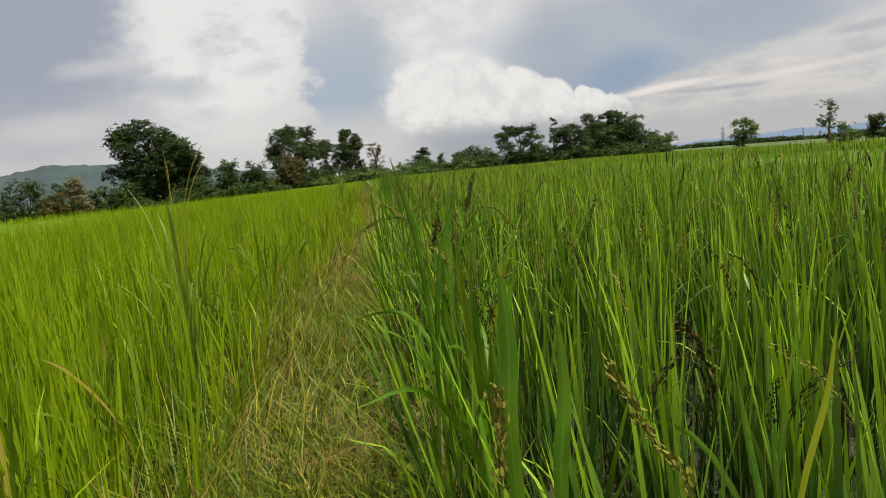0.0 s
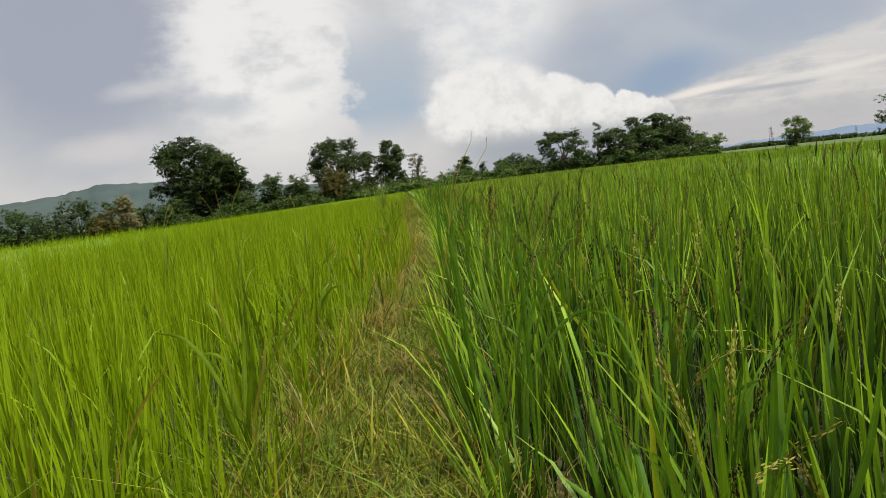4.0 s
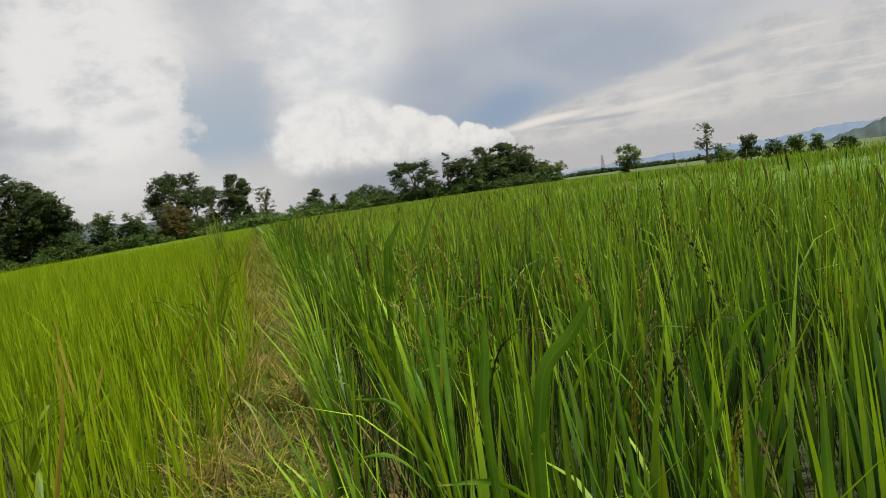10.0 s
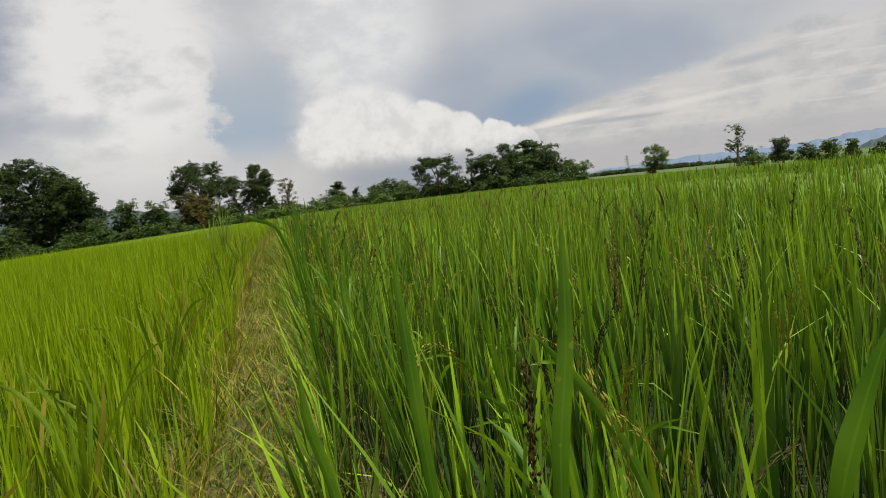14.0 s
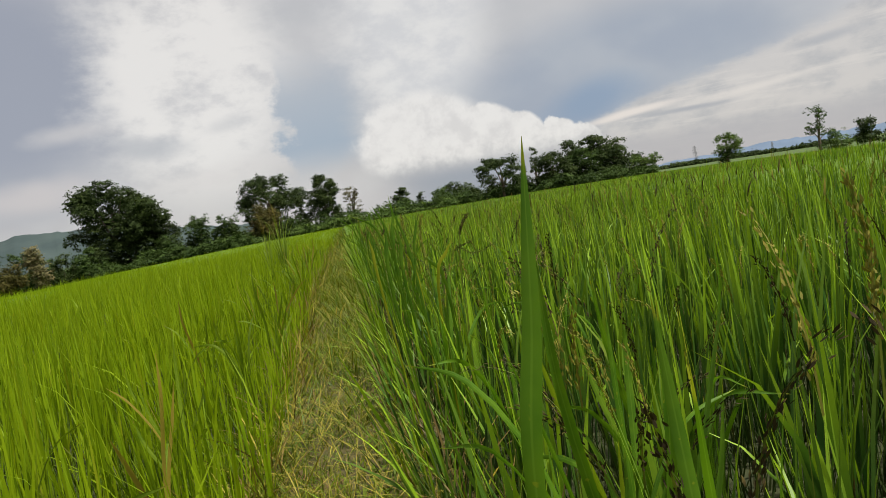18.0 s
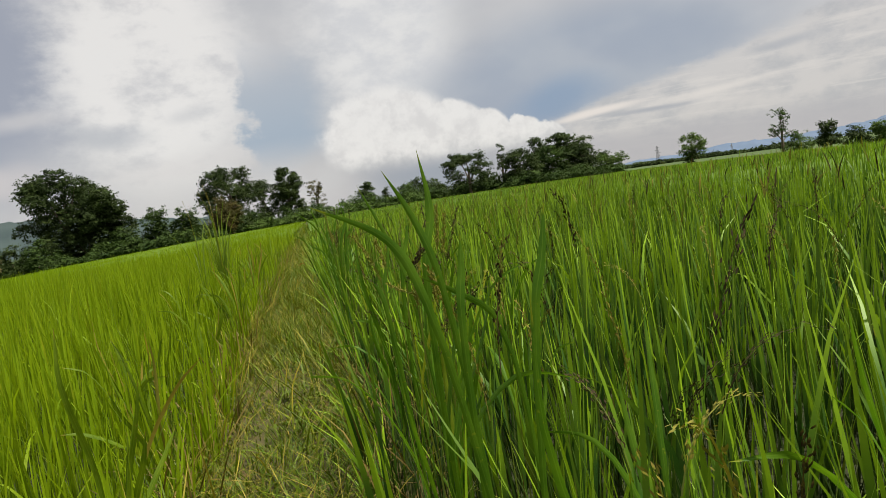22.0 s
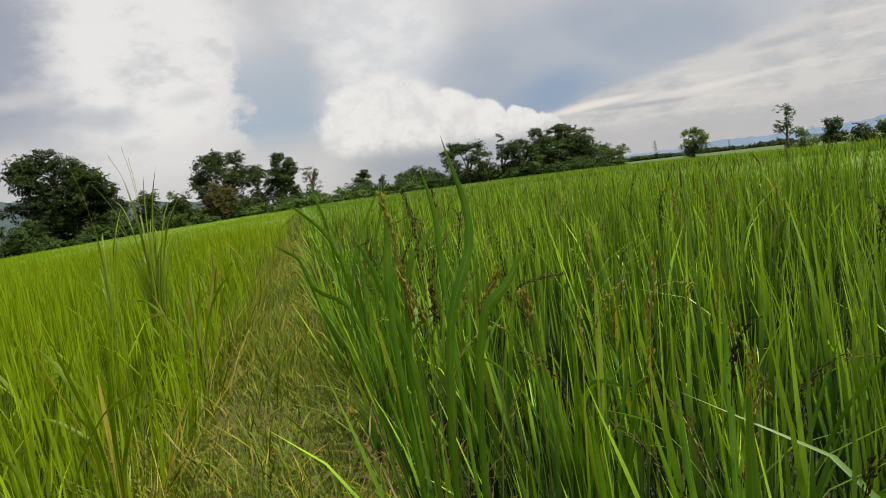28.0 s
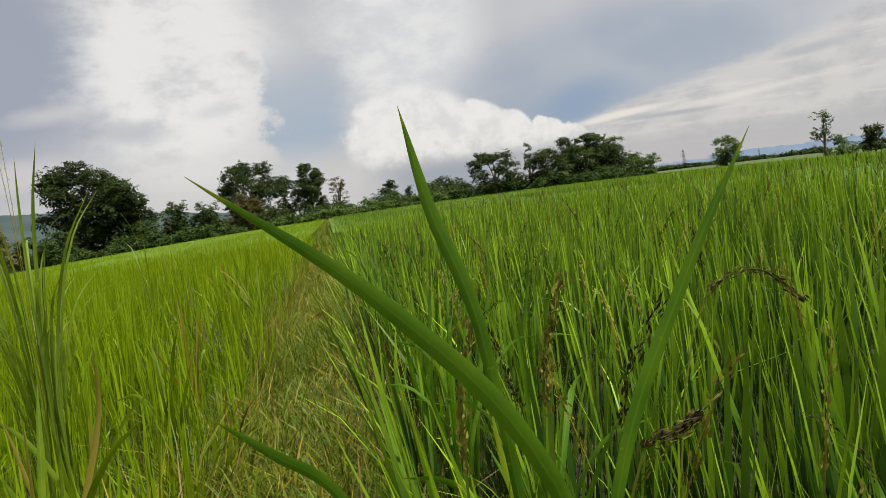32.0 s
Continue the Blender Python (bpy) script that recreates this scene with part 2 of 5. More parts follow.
def rough_material(name, a, b, scale, c=None, rough=0.9, bump=0.3, bscale=None, c_at=0.62):
    mat, g = surface(name)
    pos = g.n("ShaderNodeTexCoord").outputs["Object"]
    col = g.mix(g.ramp(g.noise(pos, scale, 6.0, 0.6), 0.3, 0.7), a, b)
    if c:
        col = g.mix(g.ramp(g.noise(pos, scale * 0.23, 4.0, 0.6, 0.4), c_at, c_at + 0.1), col, c)
    bp = g.n("ShaderNodeBump", ins={"Strength": bump, "Height": g.noise(pos, bscale or scale * 4, 5.0, 0.65)})
    bs = g.n("ShaderNodeBsdfPrincipled", ins={"Base Color": col, "Roughness": rough, "Normal": bp.outputs[0], "Specular IOR Level": 0.2})
    out(g, bs.outputs[0])
    return mat


# rice leaf colours: foot paints in shade below, lite paints in light on top
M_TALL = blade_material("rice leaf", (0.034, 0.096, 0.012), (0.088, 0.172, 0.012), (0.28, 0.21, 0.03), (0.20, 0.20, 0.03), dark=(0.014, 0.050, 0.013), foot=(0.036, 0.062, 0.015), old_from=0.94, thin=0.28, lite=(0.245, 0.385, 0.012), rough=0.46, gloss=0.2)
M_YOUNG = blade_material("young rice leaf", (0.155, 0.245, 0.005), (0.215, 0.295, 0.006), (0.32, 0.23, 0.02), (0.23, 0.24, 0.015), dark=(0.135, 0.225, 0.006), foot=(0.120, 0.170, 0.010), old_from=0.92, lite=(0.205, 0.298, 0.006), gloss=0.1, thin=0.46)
M_BROAD = broad_material("broad rice leaf", (0.054, 0.134, 0.006), (0.094, 0.188, 0.008), (0.24, 0.27, 0.014))
M_BROAD_Y = broad_material("broad young leaf", (0.086, 0.149, 0.005), (0.132, 0.198, 0.008), (0.238, 0.198, 0.030))
M_WEED = broad_material("pale weed leaf", (0.112, 0.178, 0.013), (0.158, 0.231, 0.023), (0.264, 0.231, 0.066))
# sheath colour darkened to stand in for shade between the tall blades
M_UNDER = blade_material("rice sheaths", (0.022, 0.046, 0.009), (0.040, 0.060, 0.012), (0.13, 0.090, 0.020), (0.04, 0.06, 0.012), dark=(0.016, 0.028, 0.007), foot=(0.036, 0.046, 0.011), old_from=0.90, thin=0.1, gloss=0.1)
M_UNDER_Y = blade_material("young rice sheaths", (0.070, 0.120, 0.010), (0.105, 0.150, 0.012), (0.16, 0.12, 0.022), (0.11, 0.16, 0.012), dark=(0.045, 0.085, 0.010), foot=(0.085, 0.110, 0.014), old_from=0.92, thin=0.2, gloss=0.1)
M_TURF = blade_material("bund grass", (0.075, 0.130, 0.006), (0.155, 0.185, 0.008), (0.25, 0.185, 0.022), (0.22, 0.19, 0.022), dark=(0.028, 0.062, 0.006), foot=(0.070, 0.075, 0.011), old_from=0.76, thin=0.3)
M_STRAW = blade_material("straw", (0.24, 0.21, 0.026), (0.29, 0.25, 0.036), (0.23, 0.16, 0.028), (0.29, 0.25, 0.05), dark=(0.16, 0.13, 0.02), foot=(0.19, 0.17, 0.022), thin=0.2)
M_RUST = blade_material("rusty straw", (0.175, 0.125, 0.030), (0.22, 0.165, 0.036), (0.15, 0.080, 0.022), (0.23, 0.18, 0.045), dark=(0.10, 0.062, 0.017), foot=(0.13, 0.088, 0.021), thin=0.2, old_from=0.75)
M_DEAD = blade_material("dead rice leaf", (0.100, 0.072, 0.018), (0.170, 0.125, 0.030), (0.085, 0.052, 0.016), (0.20, 0.15, 0.045), dark=(0.050, 0.036, 0.010), foot=(0.085, 0.065, 0.017), thin=0.15)
M_GRAIN = blade_material("grain", (0.145, 0.145, 0.017), (0.205, 0.178, 0.023), (0.145, 0.099, 0.023), (0.158, 0.132, 0.026), dark=(0.099, 0.099, 0.015), foot=(0.112, 0.112, 0.017), rough=0.7, thin=0.2, old_from=0.78)
M_DARK = blade_material("dark grain", (0.026, 0.020, 0.007), (0.050, 0.036, 0.011), (0.158, 0.125, 0.026), (0.026, 0.018, 0.008), dark=(0.013, 0.009, 0.005), foot=(0.040, 0.033, 0.008), rough=0.85, thin=0.05, old_from=0.62)
M_STEM = blade_material("ear stem", (0.086, 0.125, 0.013), (0.132, 0.152, 0.020), (0.185, 0.158, 0.033), (0.132, 0.132, 0.020), dark=(0.066, 0.092, 0.013), foot=(0.066, 0.092, 0.013), thin=0.15)
M_MUD = rough_material("paddy mud", (0.018, 0.022, 0.008), (0.031, 0.036, 0.012), 6.0, (0.020, 0.036, 0.010), bump=0.5)
M_SOIL = rough_material("bund soil", (0.038, 0.034, 0.012), (0.068, 0.056, 0.019), 14.0, (0.095, 0.055, 0.022), bump=0.8, c_at=0.58)
# darker than the blades: shaded gaps between leaves are averaged into the colour
M_CANOPY = rough_material("rice canopy", (0.040, 0.080, 0.006), (0.070, 0.120, 0.008), 2.6, (0.060, 0.105, 0.008), bump=1.0, bscale=7.0)
M_CANOPY_Y = rough_material("young rice canopy", (0.055, 0.105, 0.004), (0.085, 0.138, 0.005), 2.2, (0.070, 0.120, 0.005), bump=1.0, bscale=7.0)
M_BARK = rough_material("bark", (0.066, 0.050, 0.033), (0.119, 0.092, 0.066), 4.0, bump=0.6)
M_PLAIN = rough_material("far fields", (0.036, 0.063, 0.013), (0.056, 0.083, 0.020), 0.02, (0.033, 0.050, 0.017), bump=0.1)


def leaf_material(name, a, b, c=None):
    mat, g = surface(name)
    uv = g.n("ShaderNodeSeparateXYZ", ins={0: g.n("ShaderNodeUVMap").outputs[0]})
    pos = g.n("ShaderNodeTexCoord").outputs["Object"]
    col = g.mix(uv.outputs[0], a, b)
    col = g.mix(g.ramp(g.noise(pos, 0.22, 3.0), 0.5, 0.7), col, c or b)
    bs = g.n("ShaderNodeBsdfPrincipled", ins={"Base Color": col, "Roughness": 0.7, "Specular IOR Level": 0.1})
    tr = g.n("ShaderNodeBsdfTranslucent", ins={"Color": col})
    out(g, g.n("ShaderNodeMixShader", ins={0: 0.25, 1: bs.outputs[0], 2: tr.outputs[0]}).outputs[0])
    return mat


F_DARK = leaf_material("dark foliage", (0.010, 0.021, 0.005), (0.048, 0.070, 0.015), (0.025, 0.040, 0.010))
F_MID = leaf_material("green foliage", (0.011, 0.026, 0.006), (0.055, 0.090, 0.016), (0.030, 0.052, 0.010))
F_LIGHT = leaf_material("light foliage", (0.035, 0.070, 0.012), (0.085, 0.125, 0.024), (0.055, 0.098, 0.016))
F_BROWN = leaf_material("browned foliage", (0.040, 0.042, 0.010), (0.095, 0.082, 0.020), (0.085, 0.058, 0.018))

# ---------------------------------------------------------------- helpers for meshes
rng = np.random.default_rng(7)


def quads_mesh(name, v, f, uv=None, mats=(), midx=None):
    """A mesh from arrays: v (n, 3), f (m, 4), uv (m, 4, 2)."""
    me = bpy.data.meshes.new(name)
    me.vertices.add(len(v))
    me.vertices.foreach_set("co", np.ascontiguousarray(v, dtype=np.float32).ravel())
    me.loops.add(f.size)
    me.loops.foreach_set("vertex_index", np.ascontiguousarray(f, dtype=np.int32).ravel())
    me.polygons.add(len(f))
    me.polygons.foreach_set("loop_start", np.arange(0, f.size, 4, dtype=np.int32))
    if uv is not None:
        me.uv_layers.new(name="UVMap").data.foreach_set("uv", np.ascontiguousarray(uv, dtype=np.float32).ravel())
    for m in mats:
        me.materials.append(m)
    me.polygons.foreach_set("use_smooth", np.ones(len(f), dtype=bool))
    if midx is not None:
        me.polygons.foreach_set("material_index", np.ascontiguousarray(midx, dtype=np.int32))
    me.update(calc_edges=True)
    return me


def ribbons(base, azim, length, lean, bend, width, segs, twist=None, rnd=None, taper=0.25, v0=0.0, widen=2.6):
    """Blades: v, f, uv. Each leaves its base at the angle lean from upright and bends over by bend on its way."""
    n = len(base)
    t = np.linspace(0, 1, segs + 1)
    th = lean[:, None] + bend[:, None] * t[None, :] ** 1.6
    step = (length / segs)[:, None]
    mid = 0.5 * (th[:, 1:] + th[:, :-1])
    out_, up = np.zeros((n, segs + 1)), np.zeros((n, segs + 1))
    out_[:, 1:], up[:, 1:] = np.cumsum(np.sin(mid) * step, 1), np.cumsum(np.cos(mid) * step, 1)
    dx, dy = np.cos(azim), np.sin(azim)
    c = np.stack([base[:, :1] + out_ * dx[:, None], base[:, 1:2] + out_ * dy[:, None], base[:, 2:3] + up], -1)
    tw = azim + math.pi / 2 + (rng.normal(0, 0.6, n) if twist is None else twist)
    side = np.stack([np.cos(tw), np.sin(tw), np.zeros(n)], -1)
    prof = np.minimum(1.0, taper + (1 - taper) * t * widen) * np.clip(1 - t ** 2.3, 0.02, 1)
    w = (width[:, None] * prof[None, :] * 0.5)[..., None]
    v = np.stack([c - side[:, None, :] * w, c + side[:, None, :] * w], 2)
    i = (np.arange(n)[:, None] * (segs + 1) + np.arange(segs)[None, :]) * 2
    f = np.stack([i, i + 1, i + 3, i + 2], -1).reshape(-1, 4)
    u = rng.random(n) if rnd is None else rnd
    uv = np.empty((n, segs, 4, 2))
    uv[..., 0] = u[:, None, None]
    tv = v0 + (1 - v0) * t
    uv[:, :, 0, 1] = uv[:, :, 1, 1] = tv[None, :-1]
    uv[:, :, 2, 1] = uv[:, :, 3, 1] = tv[None, 1:]
    return v.reshape(-1, 3), f, uv.reshape(-1, 4, 2)


def joined(chunks):
    off, vs, fs, us = 0, [], [], []
    for v, f, uv in chunks:
        vs.append(v), fs.append(f + off), us.append(uv)
        off += len(v)
    return np.concatenate(vs), np.concatenate(fs), np.concatenate(us)


def stuff(name, chunks, mat, label, category):
    v, f, uv = joined(chunks)
    return tagged(new(name, quads_mesh(name, v, f, uv, (mat,))), label, category, kind="stuff")


def link(name, me, parent, label=""):
    ob = new(name, me)
    ob.parent = parent
    return tagged(ob, label)


def part(name, bm, material, parent, label=""):
    me = bpy.data.meshes.new(name)
    bm.to_mesh(me)
    bm.free()
    me.materials.append(material)
    for p in me.polygons:
        p.use_smooth = True
    return link(name, me, parent, label)


# ---------------------------------------------------------------- ground
CENTRE = (0.2, 8.0)


def fall(x, y):
    """How far the plain has dropped: it falls gently away, most towards the west and the far east."""
    dx, dy = x - CENTRE[0], y - CENTRE[1]
    r = np.hypot(dx, dy)
    az = np.clip(np.degrees(np.arctan2(dx, np.maximum(dy, 0.01))), -34, 50) - 18.0
    slope = 0.0033 + np.where(az < 0, 1.35e-5, 2.1e-5) * az * az
    far = np.minimum(r, 330.0)
    return -slope * np.maximum(0.0, far - 14.0) ** 1.0 * np.clip((r - 14.0) / 30.0, 0, 1)


def bund_x(y):
    return np.interp(y, [-40, 0, 2.4, 5.0, 7.2, 8.4, 9.8, 11.5, 13.7, 16.5, 22, 26, 34, 60, 400],
                     [-0.1, -0.09, -0.08, -0.12, -0.06, 0.09, 0.16, 0.26, 0.27, 0.24, 0.23, 0.22, 0.23, 0.3, 0.7])


def half(y):
    """Half the width of the trodden grass between the two stands of rice."""
    return np.interp(y, [0, 2.4, 5.0, 7.2, 8.4, 11.5, 13.7, 16.5, 20.4, 22, 26, 40], [0.38, 0.36, 0.34, 0.29, 0.26, 0.25, 0.31, 0.33, 0.43, 0.37, 0.33, 0.30])


def ground_z(x, y):
    off = np.abs(x - bund_x(y))
    rise = np.clip((0.62 - off) / 0.26, 0, 1)
    return fall(x, y) - 0.16 + 0.16 * rise * rise * (3 - 2 * rise)


def grid_mesh(name, xs, ys, z, mat):
    gx, gy = np.meshgrid(xs, ys)
    v = np.stack([gx, gy, z(gx, gy)], -1).reshape(-1, 3)
    nx = len(xs)
    i = (np.arange(len(ys) - 1)[:, None] * nx + np.arange(nx - 1)[None, :]).reshape(-1)
    f = np.stack([i, i + 1, i + nx + 1, i + nx], -1)
    return quads_mesh(name, v, f, None, (mat,))


def lumps(x, y, s):
    return np.sin(x * s * 1.7 + 2 * np.sin(y * s)) * np.sin(y * s * 1.3 + 1.5 * np.sin(x * s * 0.8))


xs = np.concatenate([-np.geomspace(4400, 3, 46), np.linspace(-2.8, 2.8, 57), np.geomspace(3, 4400, 46)])
ys = np.concatenate([-np.geomspace(4400, 5, 24), np.linspace(-4, 36, 140), np.geomspace(37, 4400, 60)])
ground = new("ground", grid_mesh("ground", xs, ys, lambda x, y: ground_z(x, y) + 0.012 * lumps(x, y, 9.0) * (np.hypot(x, y) < 60), M_MUD))
ground.data.materials.append(M_PLAIN)
ground.data.polygons.foreach_set("material_index", np.array([1 if math.hypot(p.center.x, p.center.y) > 265 else 0 for p in ground.data.polygons], dtype=np.int32))
tagged(ground, "dark wet paddy mud with green growth under the rice", "ground", kind="structure")

bund = new("bund_path", grid_mesh("bund_path", np.linspace(-0.62, 0.62, 32), np.concatenate([np.linspace(-40, -3.2, 60), np.linspace(-3, 36, 300), np.linspace(36.5, 250, 160)]),
                                  lambda x, y: x * 0, M_SOIL))
co = np.empty(len(bund.data.vertices) * 3, dtype=np.float32)
bund.data.vertices.foreach_get("co", co)
co = co.reshape(-1, 3)
co[:, 0] += bund_x(co[:, 1])
co[:, 2] = ground_z(co[:, 0], co[:, 1]) + 0.02 + 0.012 * lumps(co[:, 0], co[:, 1], 8.0) + 0.006 * lumps(co[:, 0], co[:, 1], 31.0)
bund.data.vertices.foreach_set("co", co.ravel())
bund.data.update()
tagged(bund, "narrow trodden earth bund between two rice fields", "path", kind="structure")

# ---------------------------------------------------------------- rice
TOP_E, TOP_W = 0.80, 0.64


BARE = ((-0.54, 5.9, 0.17), (-0.49, 5.2, 0.13), (-0.84, 7.3, 0.20), (-0.82, 8.3, 0.17))
DRIFTS = BARE + ((-0.06, 6.1, 0.12), (-0.19, 7.3, 0.15), (-0.06, 7.65, 0.14), (-0.12, 9.15, 0.12), (0.28, 10.1, 0.12), (0.02, 10.9, 0.12), (-0.06, 2.2, 0.14))


def scatter(n, x0, x1, y0, y1):
    return np.stack([rng.uniform(x0, x1, n), rng.uniform(y0, y1, n)], -1)


def hills(dens, x0, x1, y0, y1):
    """Planted hills: a grid, each hill a little out of its place."""
    d = dens ** -0.5
    gx, gy = np.meshgrid(np.arange(x0, x1, d), np.arange(y0, y1, d))
    return np.stack([gx.ravel(), gy.ravel()], -1) + rng.uniform(-0.3, 0.3, (gx.size, 2)) * d


def seen(p, west):
    """Inside the wedge of plain that lies ahead of the walk."""
    a = np.degrees(np.arctan2(p[:, 0], p[:, 1] + 0.6))
    return (a > -31) & (a < 50)


def rice_blades(p, top, segs, wide, upper=0.0, lean_to=None, lay=1.0):
    """Blades in tufts. p: blades' feet (n, 2)."""
    n = len(p)
    z = np.minimum(ground_z(p[:, 0], p[:, 1]), fall(p[:, 0], p[:, 1]) - 0.14)
    h = (fall(p[:, 0], p[:, 1]) + top) - z
    swell = 0.5 + 0.5 * lumps(p[:, 0], p[:, 1], 0.7)
    inside = np.clip((np.abs(p[:, 0] - bund_x(p[:, 1])) - half(p[:, 1])) / 0.7, 0, 1)
    h = h * (0.86 + 0.14 * inside)
    k = rng.random(n)
    ln = h * (0.62 + 0.44 * k ** 0.7 if upper > 0.2 else 0.46 + 0.60 * k ** 1.7) * (0.94 + 0.12 * swell) * rng.normal(1, 0.05, n)
    if upper == 0.0:
        ln = np.where(rng.random(n) < 0.012, ln.clip(h * 0.95) * rng.uniform(1.03, 1.16, n), ln)
    lean = np.abs(rng.normal(0.03, 0.085, n)) + 0.09 * (1 - k)
    bend = np.where(rng.random(n) < 0.08, rng.uniform(0.4, 1.6, n), np.abs(rng.normal(0.04, 0.13, n)))
    az = rng.uniform(0, 2 * math.pi, n)
    # the rim of the tall stand leans out over the bund
    rim = (p[:, 0] > bund_x(p[:, 1])) & (inside < 0.75) & (rng.random(n) < 0.65 * (1 - inside))
    az = np.where(rim, math.pi + rng.normal(0, 0.6, n), az)
    lean = lean + rim * rng.uniform(0.02, 0.24, n)
    if lean_to is not None:
        az = np.where(rng.random(n) < 0.8, lean_to + rng.normal(0, 0.7, n), az)
        lean, bend, ln = lean + lay * rng.uniform(0.05, 0.45, n), bend + lay * rng.uniform(0.0, 0.9, n), ln * 0.86
    start = upper * h
    base = np.stack([p[:, 0], p[:, 1], z + start], -1)
    return ribbons(base, az, np.maximum(ln - start, 0.12), lean, bend, wide * rng.uniform(0.5, 1.5, n), segs, v0=upper * 0.5 if upper < 0.4 else 0.08, taper=0.3, widen=2.6)


def tufts(p, per, spread):
    q = np.repeat(p, per, 0)
    return q + rng.normal(0, spread, q.shape)


def rice_field(name, west, top, mat, label, wide=1.0, dens_k=1.0):
    s = -1 if west else 1
    chunks = []
    edge = 0.40
    zones = [  # from, to (m from the bund), y range, tufts per m2, blades per tuft, segments, width, lower part left out
        (edge, 1.6, 0.1, 26, 11, 20, 4, 0.0185, 0.0), (1.6, 3.2, 0.4, 28, 12.5, 19, 4, 0.019, 0.0), (3.2, 6.5, 0.8, 34, 15, 12, 3, 0.020, 0.1),
        (6.5, 14, 2, 46, 13, 8, 2, 0.026, 0.2), (14, 34, 6, 75, 3.2, 7, 2, 0.044, 0.5), (34, 90, 15, 150, 0.7, 8, 1, 0.08, 0.6), (90, 250, 30, 262, 0.1, 9, 1, 0.19, 0.6)]
    for a, b, y0, y1, dens, per, segs, w, upper in zones:
        n = int((b - a) * (y1 - y0) * dens)
        p = hills(dens * dens_k, a, b, y0, y1) if b < 4 else scatter(n, a, b, y0, y1)
        p[:, 0] = s * (p[:, 0] + (half(p[:, 1]) - edge if b < 2 else 0)) + bund_x(p[:, 1])
        p = p[seen(p, west)]
        q = tufts(p, per, 0.03 if b < 7 else 0.10 if b < 40 else 0.5)
        q = q[s * (q[:, 0] - bund_x(q[:, 1])) > half(q[:, 1]) - 0.04]
        for bx, by, br in BARE if west and b < 2 else ():
            q = q[np.hypot(q[:, 0] - bx, q[:, 1] - by) > br * rng.uniform(0.6, 1.1, len(q))]
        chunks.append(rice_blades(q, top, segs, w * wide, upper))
    # the strip along the bund past the walked stretch
    for y0, y1, b, dens, per, w in ((26, 46, 6.5, 14, 10, 0.022), (46, 110, 34, 1.8, 9, 0.05), (110, 262, 90, 0.3, 9, 0.14)):
        p = scatter(int(b * (y1 - y0) * dens), 0.32, b, y0, y1)
        p[:, 0] = s * p[:, 0] + bund_x(p[:, 1])
        chunks.append(rice_blades(tufts(p, per, 0.08 if y1 < 50 else 0.3), top, 3 if y1 < 50 else 1, w * wide, 0.15 if y1 < 50 else 0.5))
    # the fields to the sides and behind
    p = scatter(6500, edge, 16, -9, 30)
    p[:, 0] = s * p[:, 0] + bund_x(p[:, 1])
    p = p[~seen(p, west)]
    chunks.append(rice_blades(tufts(p, 10, 0.12), top, 1, 0.05, 0.25))
    # outer leaves hanging over the bund
    p = scatter(600, -0.04, 0.12, 0.2, 34)
    p[:, 0] = s * (p[:, 0] + half(p[:, 1])) + bund_x(p[:, 1])
    chunks.append(rice_blades(p, top * 0.9, 6, 0.016 * wide, 0.0, math.pi if not west else 0.0, 0.3 if west else 0.75))
    return stuff(name, chunks, mat, label, "rice")


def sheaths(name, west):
    """Dark lower stems that close the stand near the ground, painting in shade between the tall blades."""
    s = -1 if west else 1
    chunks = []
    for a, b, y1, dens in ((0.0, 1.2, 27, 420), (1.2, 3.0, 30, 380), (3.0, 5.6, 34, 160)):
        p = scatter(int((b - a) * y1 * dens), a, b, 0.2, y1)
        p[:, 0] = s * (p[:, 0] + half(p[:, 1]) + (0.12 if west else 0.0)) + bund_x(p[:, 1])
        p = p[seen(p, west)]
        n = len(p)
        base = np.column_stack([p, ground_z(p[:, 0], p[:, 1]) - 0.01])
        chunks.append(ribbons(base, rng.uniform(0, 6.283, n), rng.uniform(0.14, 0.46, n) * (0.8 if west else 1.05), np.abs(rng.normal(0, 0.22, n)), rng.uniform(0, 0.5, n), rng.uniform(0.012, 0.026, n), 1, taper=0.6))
    return stuff(name, chunks, M_UNDER_Y if west else M_UNDER, "yellow-green lower sheaths of the young rice" if west else "dark green lower sheaths and dead leaves of the rice, darkened as if shaded", "rice")


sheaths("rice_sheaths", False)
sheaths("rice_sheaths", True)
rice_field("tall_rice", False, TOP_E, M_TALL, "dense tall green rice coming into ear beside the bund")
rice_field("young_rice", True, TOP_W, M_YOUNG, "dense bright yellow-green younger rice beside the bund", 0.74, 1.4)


def canopy(name, west, top, mat, label):
    """The closed roof of leaves farther off."""
    s = -1 if west else 1
    xs = np.concatenate([np.linspace(4.5, 30, 60), np.geomspace(31, 420, 60)]) * s
    ys = np.concatenate([-np.geomspace(220, 2, 40), np.linspace(1, 60, 90), np.geomspace(61, 300, 70)])
    return tagged(new(name, grid_mesh(name, xs if s > 0 else xs[::-1], ys,
                  lambda x, y: fall(x, y) + top - (0.28 if west else 0.36) - 0.70 * np.clip((11.0 - np.abs(x)) / 6.0, 0, 1) ** 1.3 + 0.06 * lumps(x, y, 1.9) + 0.05 * lumps(x, y, 0.5), mat)), label, "rice", kind="stuff")


canopy("rice_canopy", False, TOP_E, M_CANOPY, "closed canopy of tall green rice stretching away")
canopy("young_rice_canopy", True, TOP_W, M_CANOPY_Y, "closed canopy of bright young rice stretching away")


